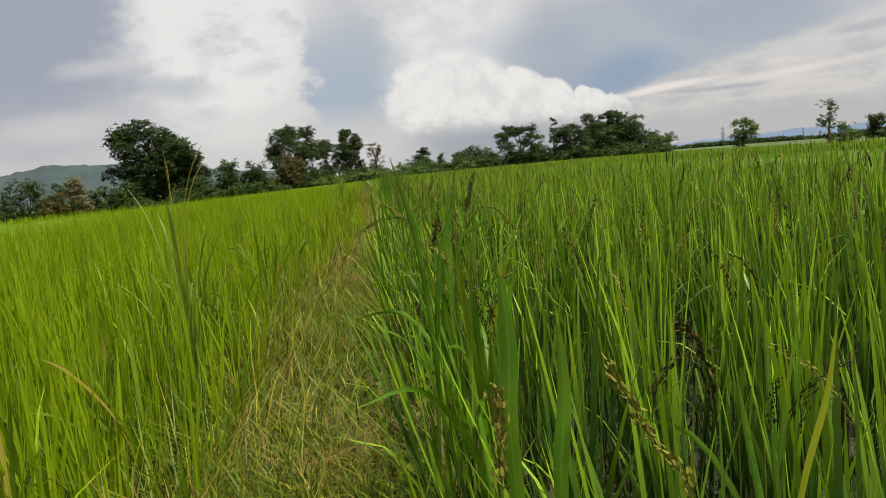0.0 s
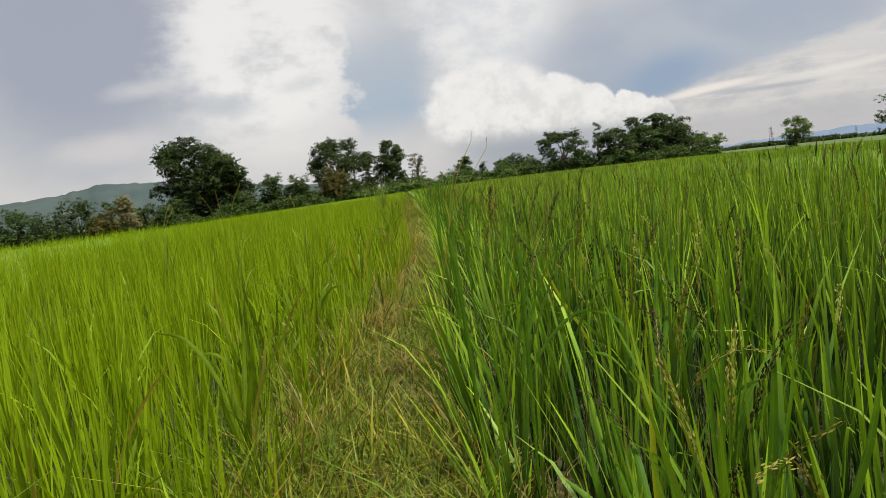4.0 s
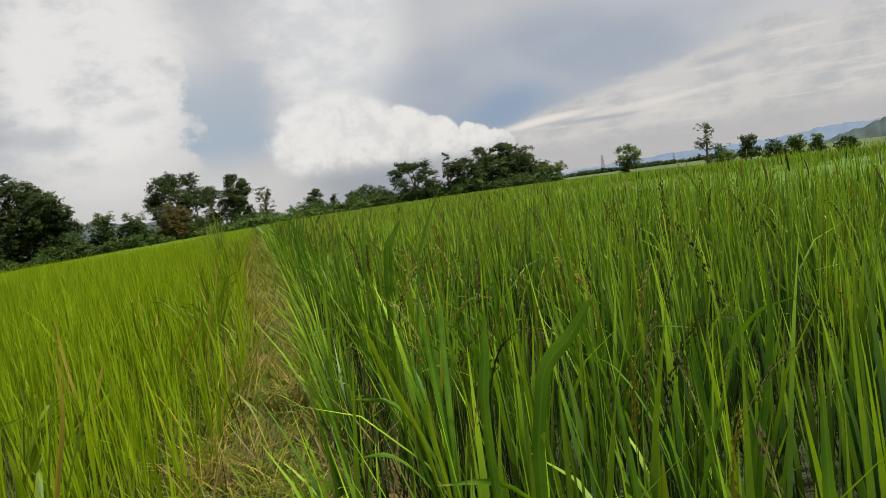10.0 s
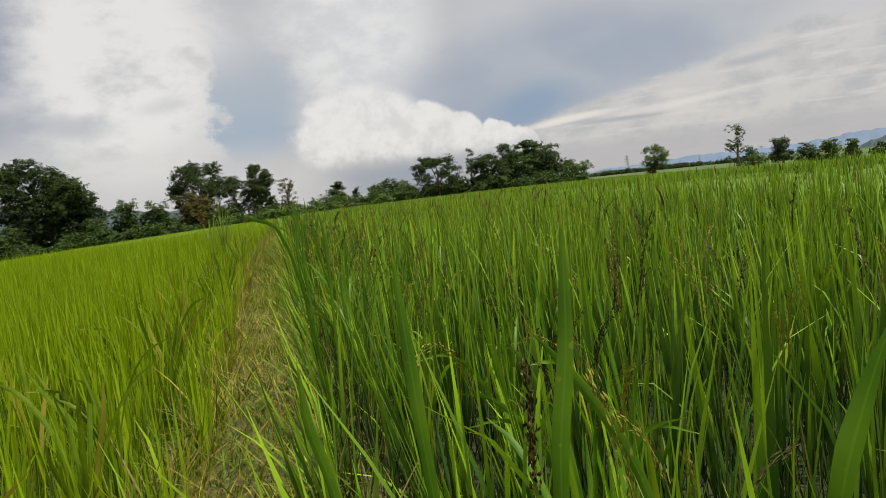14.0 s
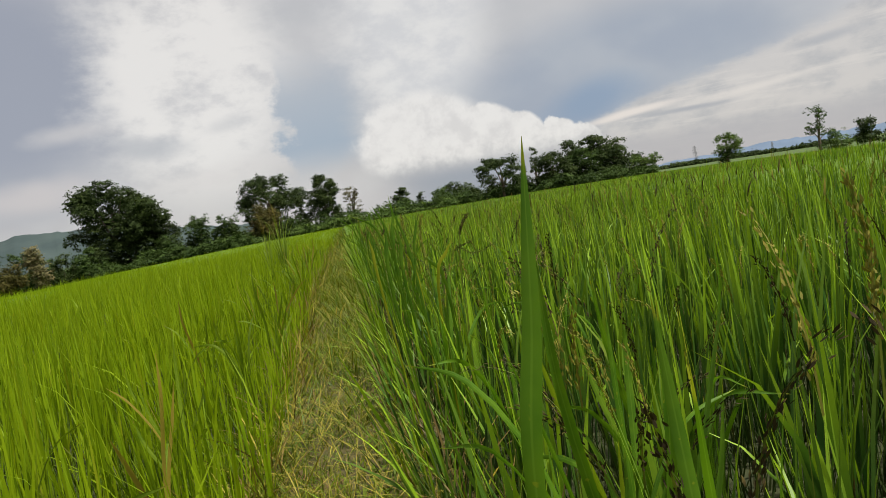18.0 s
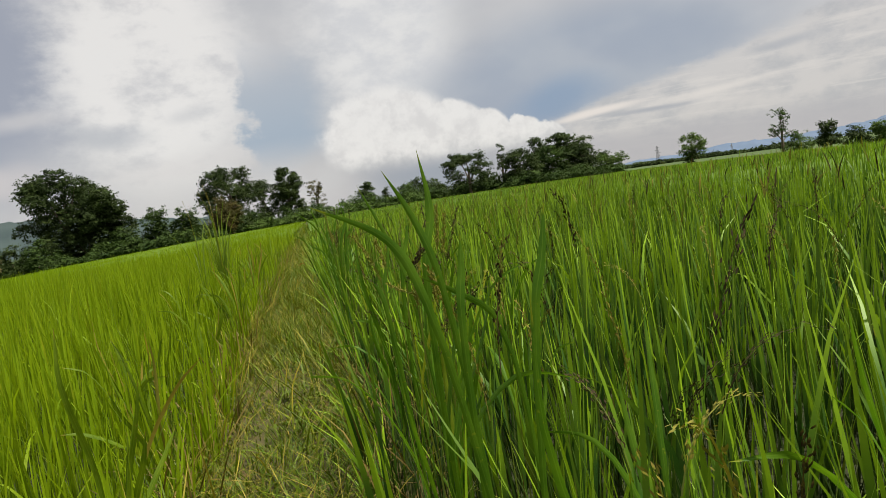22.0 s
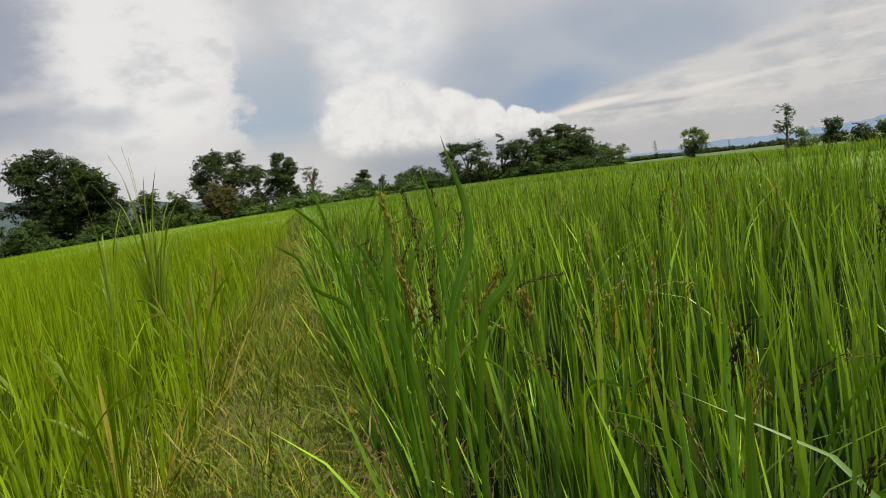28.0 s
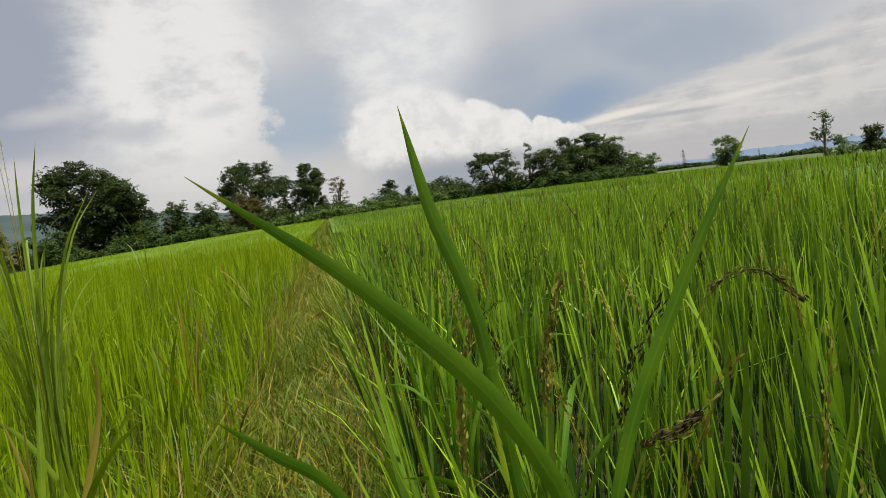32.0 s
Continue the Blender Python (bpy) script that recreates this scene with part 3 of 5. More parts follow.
def strip_canopy(name, west, top, mat):
    s = -1 if west else 1
    xs = np.linspace(0.5, 5.0, 20)
    ys = np.concatenate([np.linspace(44, 110, 60), np.linspace(112, 300, 40)])
    me = grid_mesh(name, xs if s > 0 else -xs[::-1], ys, lambda x, y: fall(x, y) + top - 0.40 + 0.05 * lumps(x, y, 1.9), mat)
    return tagged(new(name, me), "closed canopy of rice along the far end of the bund", "rice", kind="stuff")


strip_canopy("rice_canopy", False, TOP_E, M_CANOPY)
strip_canopy("young_rice_canopy", True, TOP_W, M_CANOPY_Y)

# ---------------------------------------------------------------- grass and straw on the bund
n = 105000
p = scatter(n, -1.0, 0.80, 0.2, 36)
off = p[:, 0].copy()
p[:, 0] *= half(p[:, 1]) + 0.12
bare = np.clip(0.95 + 0.5 * lumps(p[:, 0] * 2.2, p[:, 1], 1.9), 0.6, 1) * np.where(p[:, 1] > 12, np.clip((0.82 - off) / 0.2, 0.1, 1), 1)
keep = rng.random(n) < bare
p, off = p[keep], off[keep]
n = len(p)
edge_k = np.clip((np.abs(off) - 0.62) / 0.38, 0, 1)
west_k = (off < 0) * edge_k
rank = 0.8 + 0.6 * np.clip(lumps(p[:, 0] * 1.5, p[:, 1], 0.9), -0.5, 1) + 0.35 * np.clip((p[:, 1] - 18) / 8, 0, 1) + 0.35 * np.clip((9 - p[:, 1]) / 3, 0, 1)
dry = 0.5 + 0.5 * lumps(p[:, 0] * 1.3 + 4.0, p[:, 1], 1.1)
p[:, 0] += bund_x(p[:, 1])
base = np.column_stack([p, ground_z(p[:, 0], p[:, 1]) + 0.01])
stuff("bund_grass", [ribbons(base, rng.uniform(0, 6.283, n), rng.uniform(0.05, 0.19, n) * rank * (1 + 1.0 * edge_k ** 1.5 + 0.6 * west_k), rng.uniform(0.05, 0.95, n), rng.uniform(0.1, 1.5, n),
                             rng.uniform(0.0035, 0.009, n), 2, rnd=np.clip(rng.random(n) + 0.30 * (dry - 0.5), 0, 1))], M_TURF, "short trampled green and yellowed grass growing on the bund", "grass")
n = 8000
p = scatter(n, -0.45, 0.40, 0.3, 36)
p = p[rng.random(n) < np.clip(0.35 + 0.8 * lumps(p[:, 0] * 3.0, p[:, 1], 2.3), 0.05, 1)]
n = len(p)
p[:, 0] += bund_x(p[:, 1])
base = np.column_stack([p, ground_z(p[:, 0], p[:, 1]) + 0.01])
stuff("bund_grass", [ribbons(base, rng.uniform(0, 6.283, n), rng.uniform(0.14, 0.36, n), rng.uniform(0.2, 1.0, n), rng.uniform(0.3, 1.5, n), rng.uniform(0.006, 0.013, n), 5)],
      M_TURF, "longer arching grass blades in tufts on the bund", "grass")
n = 9000
p = scatter(n, -0.34, 0.34, 36, 110)
p[:, 0] += bund_x(p[:, 1])
base = np.column_stack([p, ground_z(p[:, 0], p[:, 1])])
stuff("bund_grass", [ribbons(base, rng.uniform(0, 6.283, n), rng.uniform(0.15, 0.45, n), rng.uniform(0.05, 0.7, n), rng.uniform(0.1, 1.0, n), rng.uniform(0.02, 0.05, n), 2)],
      M_TURF, "green and yellowed grass on the far bund", "grass")
# creeping broad-leaved weeds low in the grass
n = 7000
p = scatter(n, -0.42, 0.38, 0.3, 36)
p = p[rng.random(n) < np.clip(0.15 + 0.9 * lumps(p[:, 0] * 2.6 + 1.0, p[:, 1], 1.5), 0.02, 1)]
p = np.repeat(p, 5, 0) + rng.normal(0, 0.02, (len(p) * 5, 2))
n = len(p)
p[:, 0] += bund_x(p[:, 1])
base = np.column_stack([p, ground_z(p[:, 0], p[:, 1]) + rng.uniform(0.02, 0.08, n)])
stuff("creeping_weeds", [ribbons(base, rng.uniform(0, 6.283, n), rng.uniform(0.02, 0.05, n), rng.uniform(0.5, 1.3, n), rng.uniform(0.1, 0.8, n), rng.uniform(0.010, 0.020, n), 2, rnd=rng.random(n) * 0.6)],
      M_TURF, "small green creeping weeds on the bund", "weeds")
# straw: a mat of cut stalks, thickest in drifts
n = 13000
p = scatter(n, -1.0, 0.8, 0.3, 36)
west = np.clip(-p[:, 0], 0, 1)
drift = lumps(p[:, 0] * 0.9, p[:, 1], 1.4)
p = p[rng.random(n) < np.clip(0.30 + 0.55 * drift + 0.35 * west + 0.1 * (np.abs(p[:, 1] - 12) < 3.5), 0.05, 1)]
n = len(p)
p[:, 0] = p[:, 0] * (half(p[:, 1]) + 0.06) + bund_x(p[:, 1])
base = np.column_stack([p, ground_z(p[:, 0], p[:, 1]) + rng.uniform(0.02, 0.12, n)])
stuff("straw_litter", [ribbons(base, rng.uniform(0, 6.283, n), rng.uniform(0.06, 0.30, n), rng.uniform(0.7, 1.6, n), rng.uniform(-0.2, 0.6, n), rng.uniform(0.0025, 0.006, n), 2)],
      M_STRAW, "dry tan straw lying on the bund", "straw")
chunks = []
for bx, by, br in DRIFTS:
    n = int(1700 * br)
    p = np.array([bx, by]) + rng.normal(0, br * 0.6, (n, 2))
    base = np.column_stack([p, ground_z(p[:, 0], p[:, 1]) + rng.uniform(0.03, 0.12, n)])
    chunks.append(ribbons(base, rng.uniform(0, 6.283, n), rng.uniform(0.05, 0.26, n), rng.uniform(0.9, 1.65, n), rng.uniform(-0.2, 0.5, n), rng.uniform(0.003, 0.007, n), 2))
stuff("straw_litter", chunks, M_RUST, "rust-brown drifts of fallen straw beside the bund", "straw")
# yellowed stalks standing along the foot of the young rice
n = 700
p = scatter(n, 0.0, 1.0, 0.3, 34)
p[:, 0] = bund_x(p[:, 1]) - half(p[:, 1]) + rng.normal(0.03, 0.06, n)
base = np.column_stack([p, ground_z(p[:, 0], p[:, 1])])
stuff("straw_stalks", [ribbons(base, rng.normal(0.0, 1.2, n), rng.uniform(0.18, 0.48, n), rng.uniform(0.05, 0.6, n), rng.uniform(0.0, 0.8, n), rng.uniform(0.004, 0.009, n), 3)],
      M_STRAW, "yellowed stalks standing at the edge of the young rice", "straw")

n = 5200
p = scatter(n, 0.0, 1.0, 0.3, 34)
side = np.where(rng.random(n) < 0.6, 1.0, -1.0)
p[:, 0] = side * (half(p[:, 1]) + rng.normal(0.02, 0.09, n)) + bund_x(p[:, 1])
base = np.column_stack([p, ground_z(p[:, 0], p[:, 1]) + rng.uniform(0.0, 0.10, n)])
stuff("dead_leaves", [ribbons(base, rng.uniform(0, 6.283, n), rng.uniform(0.10, 0.40, n), rng.uniform(0.2, 1.5, n), rng.uniform(0.0, 1.0, n), rng.uniform(0.004, 0.011, n), 3)],
      M_DEAD, "brown dead leaves at the foot of the rice", "dead leaves")

# ---------------------------------------------------------------- ears of the tall rice


def panicles(feet, az, length, lean, bend, grains, gsize):
    """Arching ears: a thin axis with grains along it. feet (n, 3)."""
    n = len(feet)
    axis = ribbons(feet, az, length, lean, bend, np.full(n, 0.003), 6, taper=0.9)
    c = axis[0].reshape(n, 7, 2, 3).mean(2)
    t = np.tile(np.linspace(0.18, 1.0, grains), (n, 1)) * 6
    t = np.clip(t + rng.normal(0, 0.1, t.shape), 0, 5.99)
    i, fr = t.astype(int), (t % 1)[..., None]
    r = np.arange(n)[:, None]
    pos = c[r, i] * (1 - fr) + c[r, i + 1] * fr
    tan = c[r, i + 1] - c[r, i]
    tan /= np.linalg.norm(tan, axis=-1, keepdims=True)
    pos = (pos + rng.normal(0, 0.0036, pos.shape)).reshape(-1, 3)
    tan = (tan + rng.normal(0, 0.2, tan.shape)).reshape(-1, 3)
    tan /= np.linalg.norm(tan, axis=-1, keepdims=True)
    m = len(pos)
    grain = ribbons(pos, np.arctan2(tan[:, 1], tan[:, 0]), rng.uniform(0.8, 1.3, m) * gsize, np.arccos(tan[:, 2].clip(-1, 1)), np.zeros(m),
                    np.full(m, gsize * 0.46), 2, twist=rng.uniform(0, 3.14, m), rnd=np.repeat(rng.random(n), grains) * 0.7 + rng.random(m) * 0.3, taper=0.45)
    return [axis, grain]


def ear_feet(n, x0, x1, y0, y1, top):
    p = scatter(n, x0, x1, y0, y1)
    p[:, 0] += bund_x(p[:, 1])
    p = p[seen(p, False)]
    return np.column_stack([p, fall(p[:, 0], p[:, 1]) + top + rng.normal(0, 0.07, len(p))])


def ears(name, n, x0, x1, y0, y1, top, mat, grains, gsize, label):
    f = ear_feet(n, x0, x1, y0, y1, top)
    k = len(f)
    z0 = ground_z(f[:, 0], f[:, 1])
    culm = ribbons(np.column_stack([f[:, :2], z0]), rng.uniform(0, 6.283, k), f[:, 2] - z0, np.zeros(k), np.zeros(k), np.full(k, 0.005), 2, rnd=rng.random(k) * 0.5, taper=0.9)
    stuff("ear_culms", [culm], M_STEM, "thin green culms that carry the ears", "rice")
    return stuff(name, panicles(f, rng.uniform(0, 6.283, k), rng.uniform(0.15, 0.25, k), rng.uniform(0.0, 0.4, k), np.abs(rng.normal(0.5, 0.8, k)).clip(0, 2.6), grains, gsize), mat, label, "rice ears")


ears("rice_ears", 460, 0.42, 3.0, 0.6, 27, 0.58, M_GRAIN, 66, 0.009, "yellow-green ears of ripening rice")
ears("dark_rice_ears", 300, 0.45, 3.4, 0.6, 27, 0.66, M_DARK, 66, 0.009, "dark brown awned ears among the rice")


def far_ears(name, n, mat, label):
    f = ear_feet(n, 3.0, 14, 2, 46, 0.68)
    k = len(f)
    return stuff(name, [ribbons(f, rng.uniform(0, 6.283, k), rng.uniform(0.12, 0.24, k), rng.uniform(0.0, 0.35, k), np.abs(rng.normal(0.2, 0.7, k)).clip(0, 2.4), rng.uniform(0.010, 0.020, k), 4, taper=0.6)], mat, label, "rice ears")


far_ears("rice_ears", 1000, M_GRAIN, "yellow-green ears of ripening rice")
far_ears("dark_rice_ears", 650, M_DARK, "dark brown awned ears among the rice")

# ---------------------------------------------------------------- single rice plants beside the bund


def curve_points(pts, steps):
    """A smooth way through a few control points, spaced by their distances."""
    p = [Vector(q) for q in pts]
    p = [p[0] * 2 - p[1]] + p + [p[-1] * 2 - p[-2]]
    way = []
    for i in range(1, len(p) - 2):
        t0 = 0.0
        t1 = t0 + (p[i] - p[i - 1]).length ** 0.5
        t2 = t1 + (p[i + 1] - p[i]).length ** 0.5
        t3 = t2 + (p[i + 2] - p[i + 1]).length ** 0.5
        for k in range(steps):
            t = t1 + (t2 - t1) * k / steps
            a1 = p[i - 1].lerp(p[i], (t - t0) / (t1 - t0))
            a2 = p[i].lerp(p[i + 1], (t - t1) / (t2 - t1))
            a3 = p[i + 1].lerp(p[i + 2], (t - t2) / (t3 - t2))
            way.append(a1.lerp(a2, (t - t0) / (t2 - t0)).lerp(a2.lerp(a3, (t - t1) / (t3 - t1)), (t - t1) / (t2 - t1)))
    return way + [p[-2]]


def leaf_mesh(pts, width, mat, rnd, steps=5, face=None):
    """A blade with a folded midrib, from its foot to its tip."""
    way = curve_points(pts, steps)
    n = len(way)
    t = np.linspace(0, 1, n)
    c = np.array([tuple(q) for q in way])
    tan = np.gradient(c, axis=0)
    tan /= np.linalg.norm(tan, axis=1)[:, None] + 1e-9
    side = np.cross(tan, np.array(face if face else (0.25, 1.0, 0.1)))
    side /= np.linalg.norm(side, axis=1)[:, None] + 1e-9
    nor = np.cross(side, tan)
    prof = np.minimum(1, 0.35 + 1.3 * t) * np.clip(1 - t ** 3.4, 0.02, 1) * width / 2
    v = np.stack([c - side * prof[:, None] + nor * prof[:, None] * 0.28, c, c + side * prof[:, None] + nor * prof[:, None] * 0.28], 1).reshape(-1, 3)
    i = np.arange(n - 1)[:, None] * 3 + np.arange(2)[None, :]
    f = np.stack([i, i + 1, i + 4, i + 3], -1).reshape(-1, 4)
    uv = np.empty((n - 1, 2, 4, 2))
    uv[..., 0] = rnd
    uv[..., :2, 1], uv[..., 2:, 1] = t[:-1, None, None], t[1:, None, None]
    me = quads_mesh("leaf", v, f, uv.reshape(-1, 4, 2), (mat,))
    ac = np.zeros((n - 1, 2, 4, 2))
    ac[:, 0, :, 0], ac[:, 1, :, 0] = (0.0, 0.5, 0.5, 0.0), (0.5, 1.0, 1.0, 0.5)
    me.uv_layers.new(name="Across").data.foreach_set("uv", ac.astype(np.float32).ravel())
    return me


def rice_plant(seed, leaves, height, mat, eared, label, group):
    """A hill of rice: stalks, single leaves, ears."""
    r = random.Random(seed)
    ob = tagged(new("rice_plant"), label, "rice plant", group)
    for i in range(3):
        b = np.array([(r.gauss(0, 0.02), r.gauss(0, 0.02), -0.02)])
        link("stalk", quads_mesh("stalk", *ribbons(b, np.array([r.uniform(0, 6.28)]), np.array([height * 0.62]), np.array([0.06]), np.array([0.05]), np.array([0.008]), 3, rnd=np.array([0.3]), taper=0.9), (mat,)), ob)
    for i in range(leaves):
        a, ln = r.uniform(0, 6.283), height * r.uniform(0.62, 1.08)
        sp, droop = r.uniform(0.04, 0.16), (r.uniform(0.15, 0.36) if r.random() < 0.35 else r.uniform(0.0, 0.1))
        ca, sa = math.cos(a), math.sin(a)
        foot = (0.02 * ca, 0.02 * sa, 0.0)
        mid = (sp * 0.45 * ca, sp * 0.45 * sa, ln * 0.5)
        tip = ((sp + droop * 0.7) * ca, (sp + droop * 0.7) * sa, ln * (1 - droop * 0.75))
        up = ((sp + droop * 0.25) * ca, (sp + droop * 0.25) * sa, ln * (0.82 - droop * 0.2))
        link("leaf", leaf_mesh([foot, mid, up, tip], r.uniform(0.013, 0.021), M_BROAD if mat is M_TALL else M_BROAD_Y, r.random() * 0.97, 4, (math.cos(a + r.uniform(-1, 1)), math.sin(a + r.uniform(-1, 1)), 0.2)), ob)
    for i in range(eared):
        a = r.uniform(0, 6.283)
        z = height * r.uniform(0.6, 0.78)
        foot = np.array([[0.04 * math.cos(a), 0.04 * math.sin(a), z]])
        axis, grain, culm = (panicles(foot, np.array([a]), np.array([r.uniform(0.17, 0.24)]), np.array([r.uniform(0.1, 0.5)]), np.array([r.uniform(0.4, 2.2)]), 90, 0.0085)
                          + [ribbons(foot * (1, 1, 0), np.array([a]), np.array([z]), np.array([0.0]), np.array([0.0]), np.array([0.004]), 2, taper=0.9)])
        v, f, uv = joined([culm, axis, grain])
        dark = r.random() < 0.55
        link("ear", quads_mesh("ear", v, f, uv, (M_STEM, M_DARK if dark else M_GRAIN), np.arange(len(f)) >= len(culm[1]) + len(axis[1])), ob, "dark brown awned ear" if dark else "yellowing ear")
    return ob


def plant_row(protos, count, side, near, far, y0, y1, seed):
    r = random.Random(seed)
    for i in range(count):
        y = y0 + (y1 - y0) * (i + r.random()) / count
        off = near + (far - near) * r.random() ** 1.5
        x = side * off + float(bund_x(np.array(y)))
        m = pose(x, y, float(ground_z(np.array(x), np.array(y))), r.uniform(-4, 4), side * r.uniform(-1, 6) * -1, r.uniform(0, 360))
        if i < len(protos):
            protos[i].matrix_basis = m
        else:
            copy_thing(protos[i % len(protos)], m)


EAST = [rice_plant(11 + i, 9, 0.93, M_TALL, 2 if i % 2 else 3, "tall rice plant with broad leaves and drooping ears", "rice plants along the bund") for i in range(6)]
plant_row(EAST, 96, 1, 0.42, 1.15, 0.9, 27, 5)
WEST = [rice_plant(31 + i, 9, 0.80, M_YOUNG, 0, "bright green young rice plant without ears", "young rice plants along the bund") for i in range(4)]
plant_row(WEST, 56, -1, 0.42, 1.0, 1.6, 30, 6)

# plants whose leaves reach over the bund


def ear_mesh(pts, mat, grains=150, gsize=0.0075, thick=0.0012):
    """An ear along a curve, its thin stem first."""
    way = np.array([tuple(q) for q in curve_points(pts, 8)])
    n = len(way)
    tan = np.gradient(way, axis=0)
    tan /= np.linalg.norm(tan, axis=1)[:, None]
    side = np.cross(tan, (0.3, 1.0, 0.1))
    side /= np.linalg.norm(side, axis=1)[:, None]
    v = np.stack([way - side * thick, way + side * thick], 1).reshape(-1, 3)
    i = np.arange(n - 1) * 2
    f = np.stack([i, i + 1, i + 3, i + 2], -1)
    uv = np.full((n - 1, 4, 2), 0.5)
    k = np.clip(np.linspace(8.5, n - 1.01, grains) + rng.normal(0, 0.15, grains), 8, n - 1.01)
    j, fr = k.astype(int), (k % 1)[:, None]
    pos = way[j] * (1 - fr) + way[j + 1] * fr + rng.normal(0, 0.0027, (grains, 3))
    d = tan[j] + rng.normal(0, 0.3, (grains, 3))
    d /= np.linalg.norm(d, axis=1)[:, None]
    grain = ribbons(pos, np.arctan2(d[:, 1], d[:, 0]), rng.uniform(0.8, 1.25, grains) * gsize, np.arccos(d[:, 2].clip(-1, 1)), np.zeros(grains), np.full(grains, gsize * 0.5), 3,
                    twist=rng.uniform(0, 3.14, grains), rnd=rng.random(grains), taper=0.45)
    stem = len(f)
    v, f, uv = joined([(v, f, uv), grain])
    return quads_mesh("ear", v, f, uv, (M_STEM if mat is not M_STRAW else M_STRAW, mat), np.arange(len(f)) >= stem)


def foot_of(low, mid, here, r):
    """Where a leaf starts: halfway between the plant's middle and the leaf's own line carried on to the ground."""
    down = Vector(low) - Vector(mid)
    k = (Vector(low).z - here.z) / max(-down.z, 0.06)
    own = Vector(low) - here + down * min(k, 3.5) * 0.5
    return Vector((own.x * 0.6 + r.gauss(0, 0.02), own.y * 0.6 + r.gauss(0, 0.02), 0.0))


def near_plant(leaves, heads, mat=None):
    """leaves: low, middle and tip points, width, shade; heads: the same three points of ears, and whether they are dark."""
    lows = [q[0] for q in leaves] + [q[0] for q in heads]
    y = sum(q[1] for q in lows) / len(lows) + 0.03
    x = max(sum(q[0] for q in lows) / len(lows) + 0.06, float(bund_x(np.array(y))) + float(half(np.array(y))) + 0.02)
    z = float(ground_z(np.array(x), np.array(y)))
    ob = tagged(new("rice_plant"), "tall rice plant with long leaves arching over the bund", "rice plant", "rice plants along the bund")
    ob.location = (x, y, z)
    here = Vector((x, y, z))
    r = random.Random(int(y * 1000))
    for i in range(2):
        b = np.array([(r.gauss(0, 0.02), r.gauss(0, 0.02), -0.02)])
        link("stalk", quads_mesh("stalk", *ribbons(b, np.array([r.uniform(0, 6.28)]), np.array([0.52]), np.array([0.06]), np.array([0.05]), np.array([0.008]), 3, rnd=np.array([0.3]), taper=0.9), (M_TALL,)), ob)
    for low, mid, tip, width, shade in leaves:
        pts = [foot_of(low, mid, here, r), *(Vector(q) - here for q in (low, mid, tip))]
        link("leaf", leaf_mesh(pts, width, mat or M_BROAD, shade, 7), ob, "yellowing leaf" if shade > 0.94 else "")
    for low, mid, tip, dark in heads:
        pts = [foot_of(low, mid, here, r), *(Vector(q) - here for q in (low, mid, tip))]
        link("ear", ear_mesh(pts, M_DARK if dark else M_GRAIN), ob, "dark brown awned ear" if dark else "yellowing ear")
    return ob


near_plant([
    ((0.231, 0.589, 0.759), (0.237, 0.598, 0.847), (0.234, 0.607, 0.918), 0.018, 0.30),
    ((0.270, 0.579, 0.706), (0.281, 0.588, 0.794), (0.281, 0.597, 0.872), 0.016, 0.60),
    ((0.523, 0.627, 0.648), (0.558, 0.635, 0.745), (0.576, 0.642, 0.821), 0.008, 0.97),
], [
    ((0.378, 0.547, 0.701), (0.344, 0.557, 0.761), (0.316, 0.567, 0.823), False),
    ((0.208, 0.518, 0.743), (0.211, 0.523, 0.787), (0.211, 0.528, 0.826), False),
])
near_plant([
    ((0.238, 1.682, 0.809), (0.218, 1.694, 0.923), (0.190, 1.707, 1.036), 0.018, 0.30),
    ((0.288, 1.696, 0.779), (0.323, 1.703, 0.880), (0.346, 1.709, 0.975), 0.018, 0.50),
    ((0.347, 1.706, 0.828), (0.382, 1.705, 0.848), (0.421, 1.704, 0.866), 0.012, 0.20),
], [
    ((0.230, 1.738, 0.862), (0.195, 1.744, 0.898), (0.159, 1.749, 0.929), False),
    ((0.223, 1.760, 0.872), (0.158, 1.766, 0.884), (0.106, 1.767, 0.860), True),
    ((0.363, 1.729, 0.869), (0.431, 1.726, 0.892), (0.481, 1.717, 0.838), False),
    ((0.366, 1.730, 0.885), (0.377, 1.733, 0.927), (0.394, 1.736, 0.975), True),
    ((0.272, 1.678, 0.794), (0.280, 1.682, 0.836), (0.287, 1.685, 0.875), True),
])
near_plant([
    ((0.320, 4.170, 0.767), (0.318, 4.174, 0.812), (0.309, 4.178, 0.859), 0.015, 0.80),
    ((0.165, 4.188, 0.785), (0.159, 4.192, 0.835), (0.152, 4.196, 0.884), 0.017, 0.40),
], [
])
near_plant([
    ((0.208, 5.140, 0.726), (0.221, 5.142, 0.782), (0.242, 5.143, 0.844), 0.012, 0.50),
    ((0.163, 4.897, 0.773), (0.164, 4.902, 0.861), (0.167, 4.907, 0.940), 0.015, 0.40),
], [
    ((0.358, 4.921, 0.798), (0.367, 4.925, 0.888), (0.378, 4.928, 0.958), False),
    ((0.347, 4.945, 0.833), (0.351, 4.947, 0.882), (0.356, 4.950, 0.926), False),
    ((0.320, 4.873, 0.754), (0.324, 4.875, 0.794), (0.331, 4.877, 0.837), False),
    ((0.569, 5.091, 0.773), (0.576, 5.094, 0.829), (0.583, 5.097, 0.886), False),
    ((0.565, 4.993, 0.811), (0.582, 4.994, 0.860), (0.605, 4.994, 0.910), True),
    ((0.359, 5.026, 0.870), (0.365, 5.029, 0.919), (0.369, 5.031, 0.958), True),
])
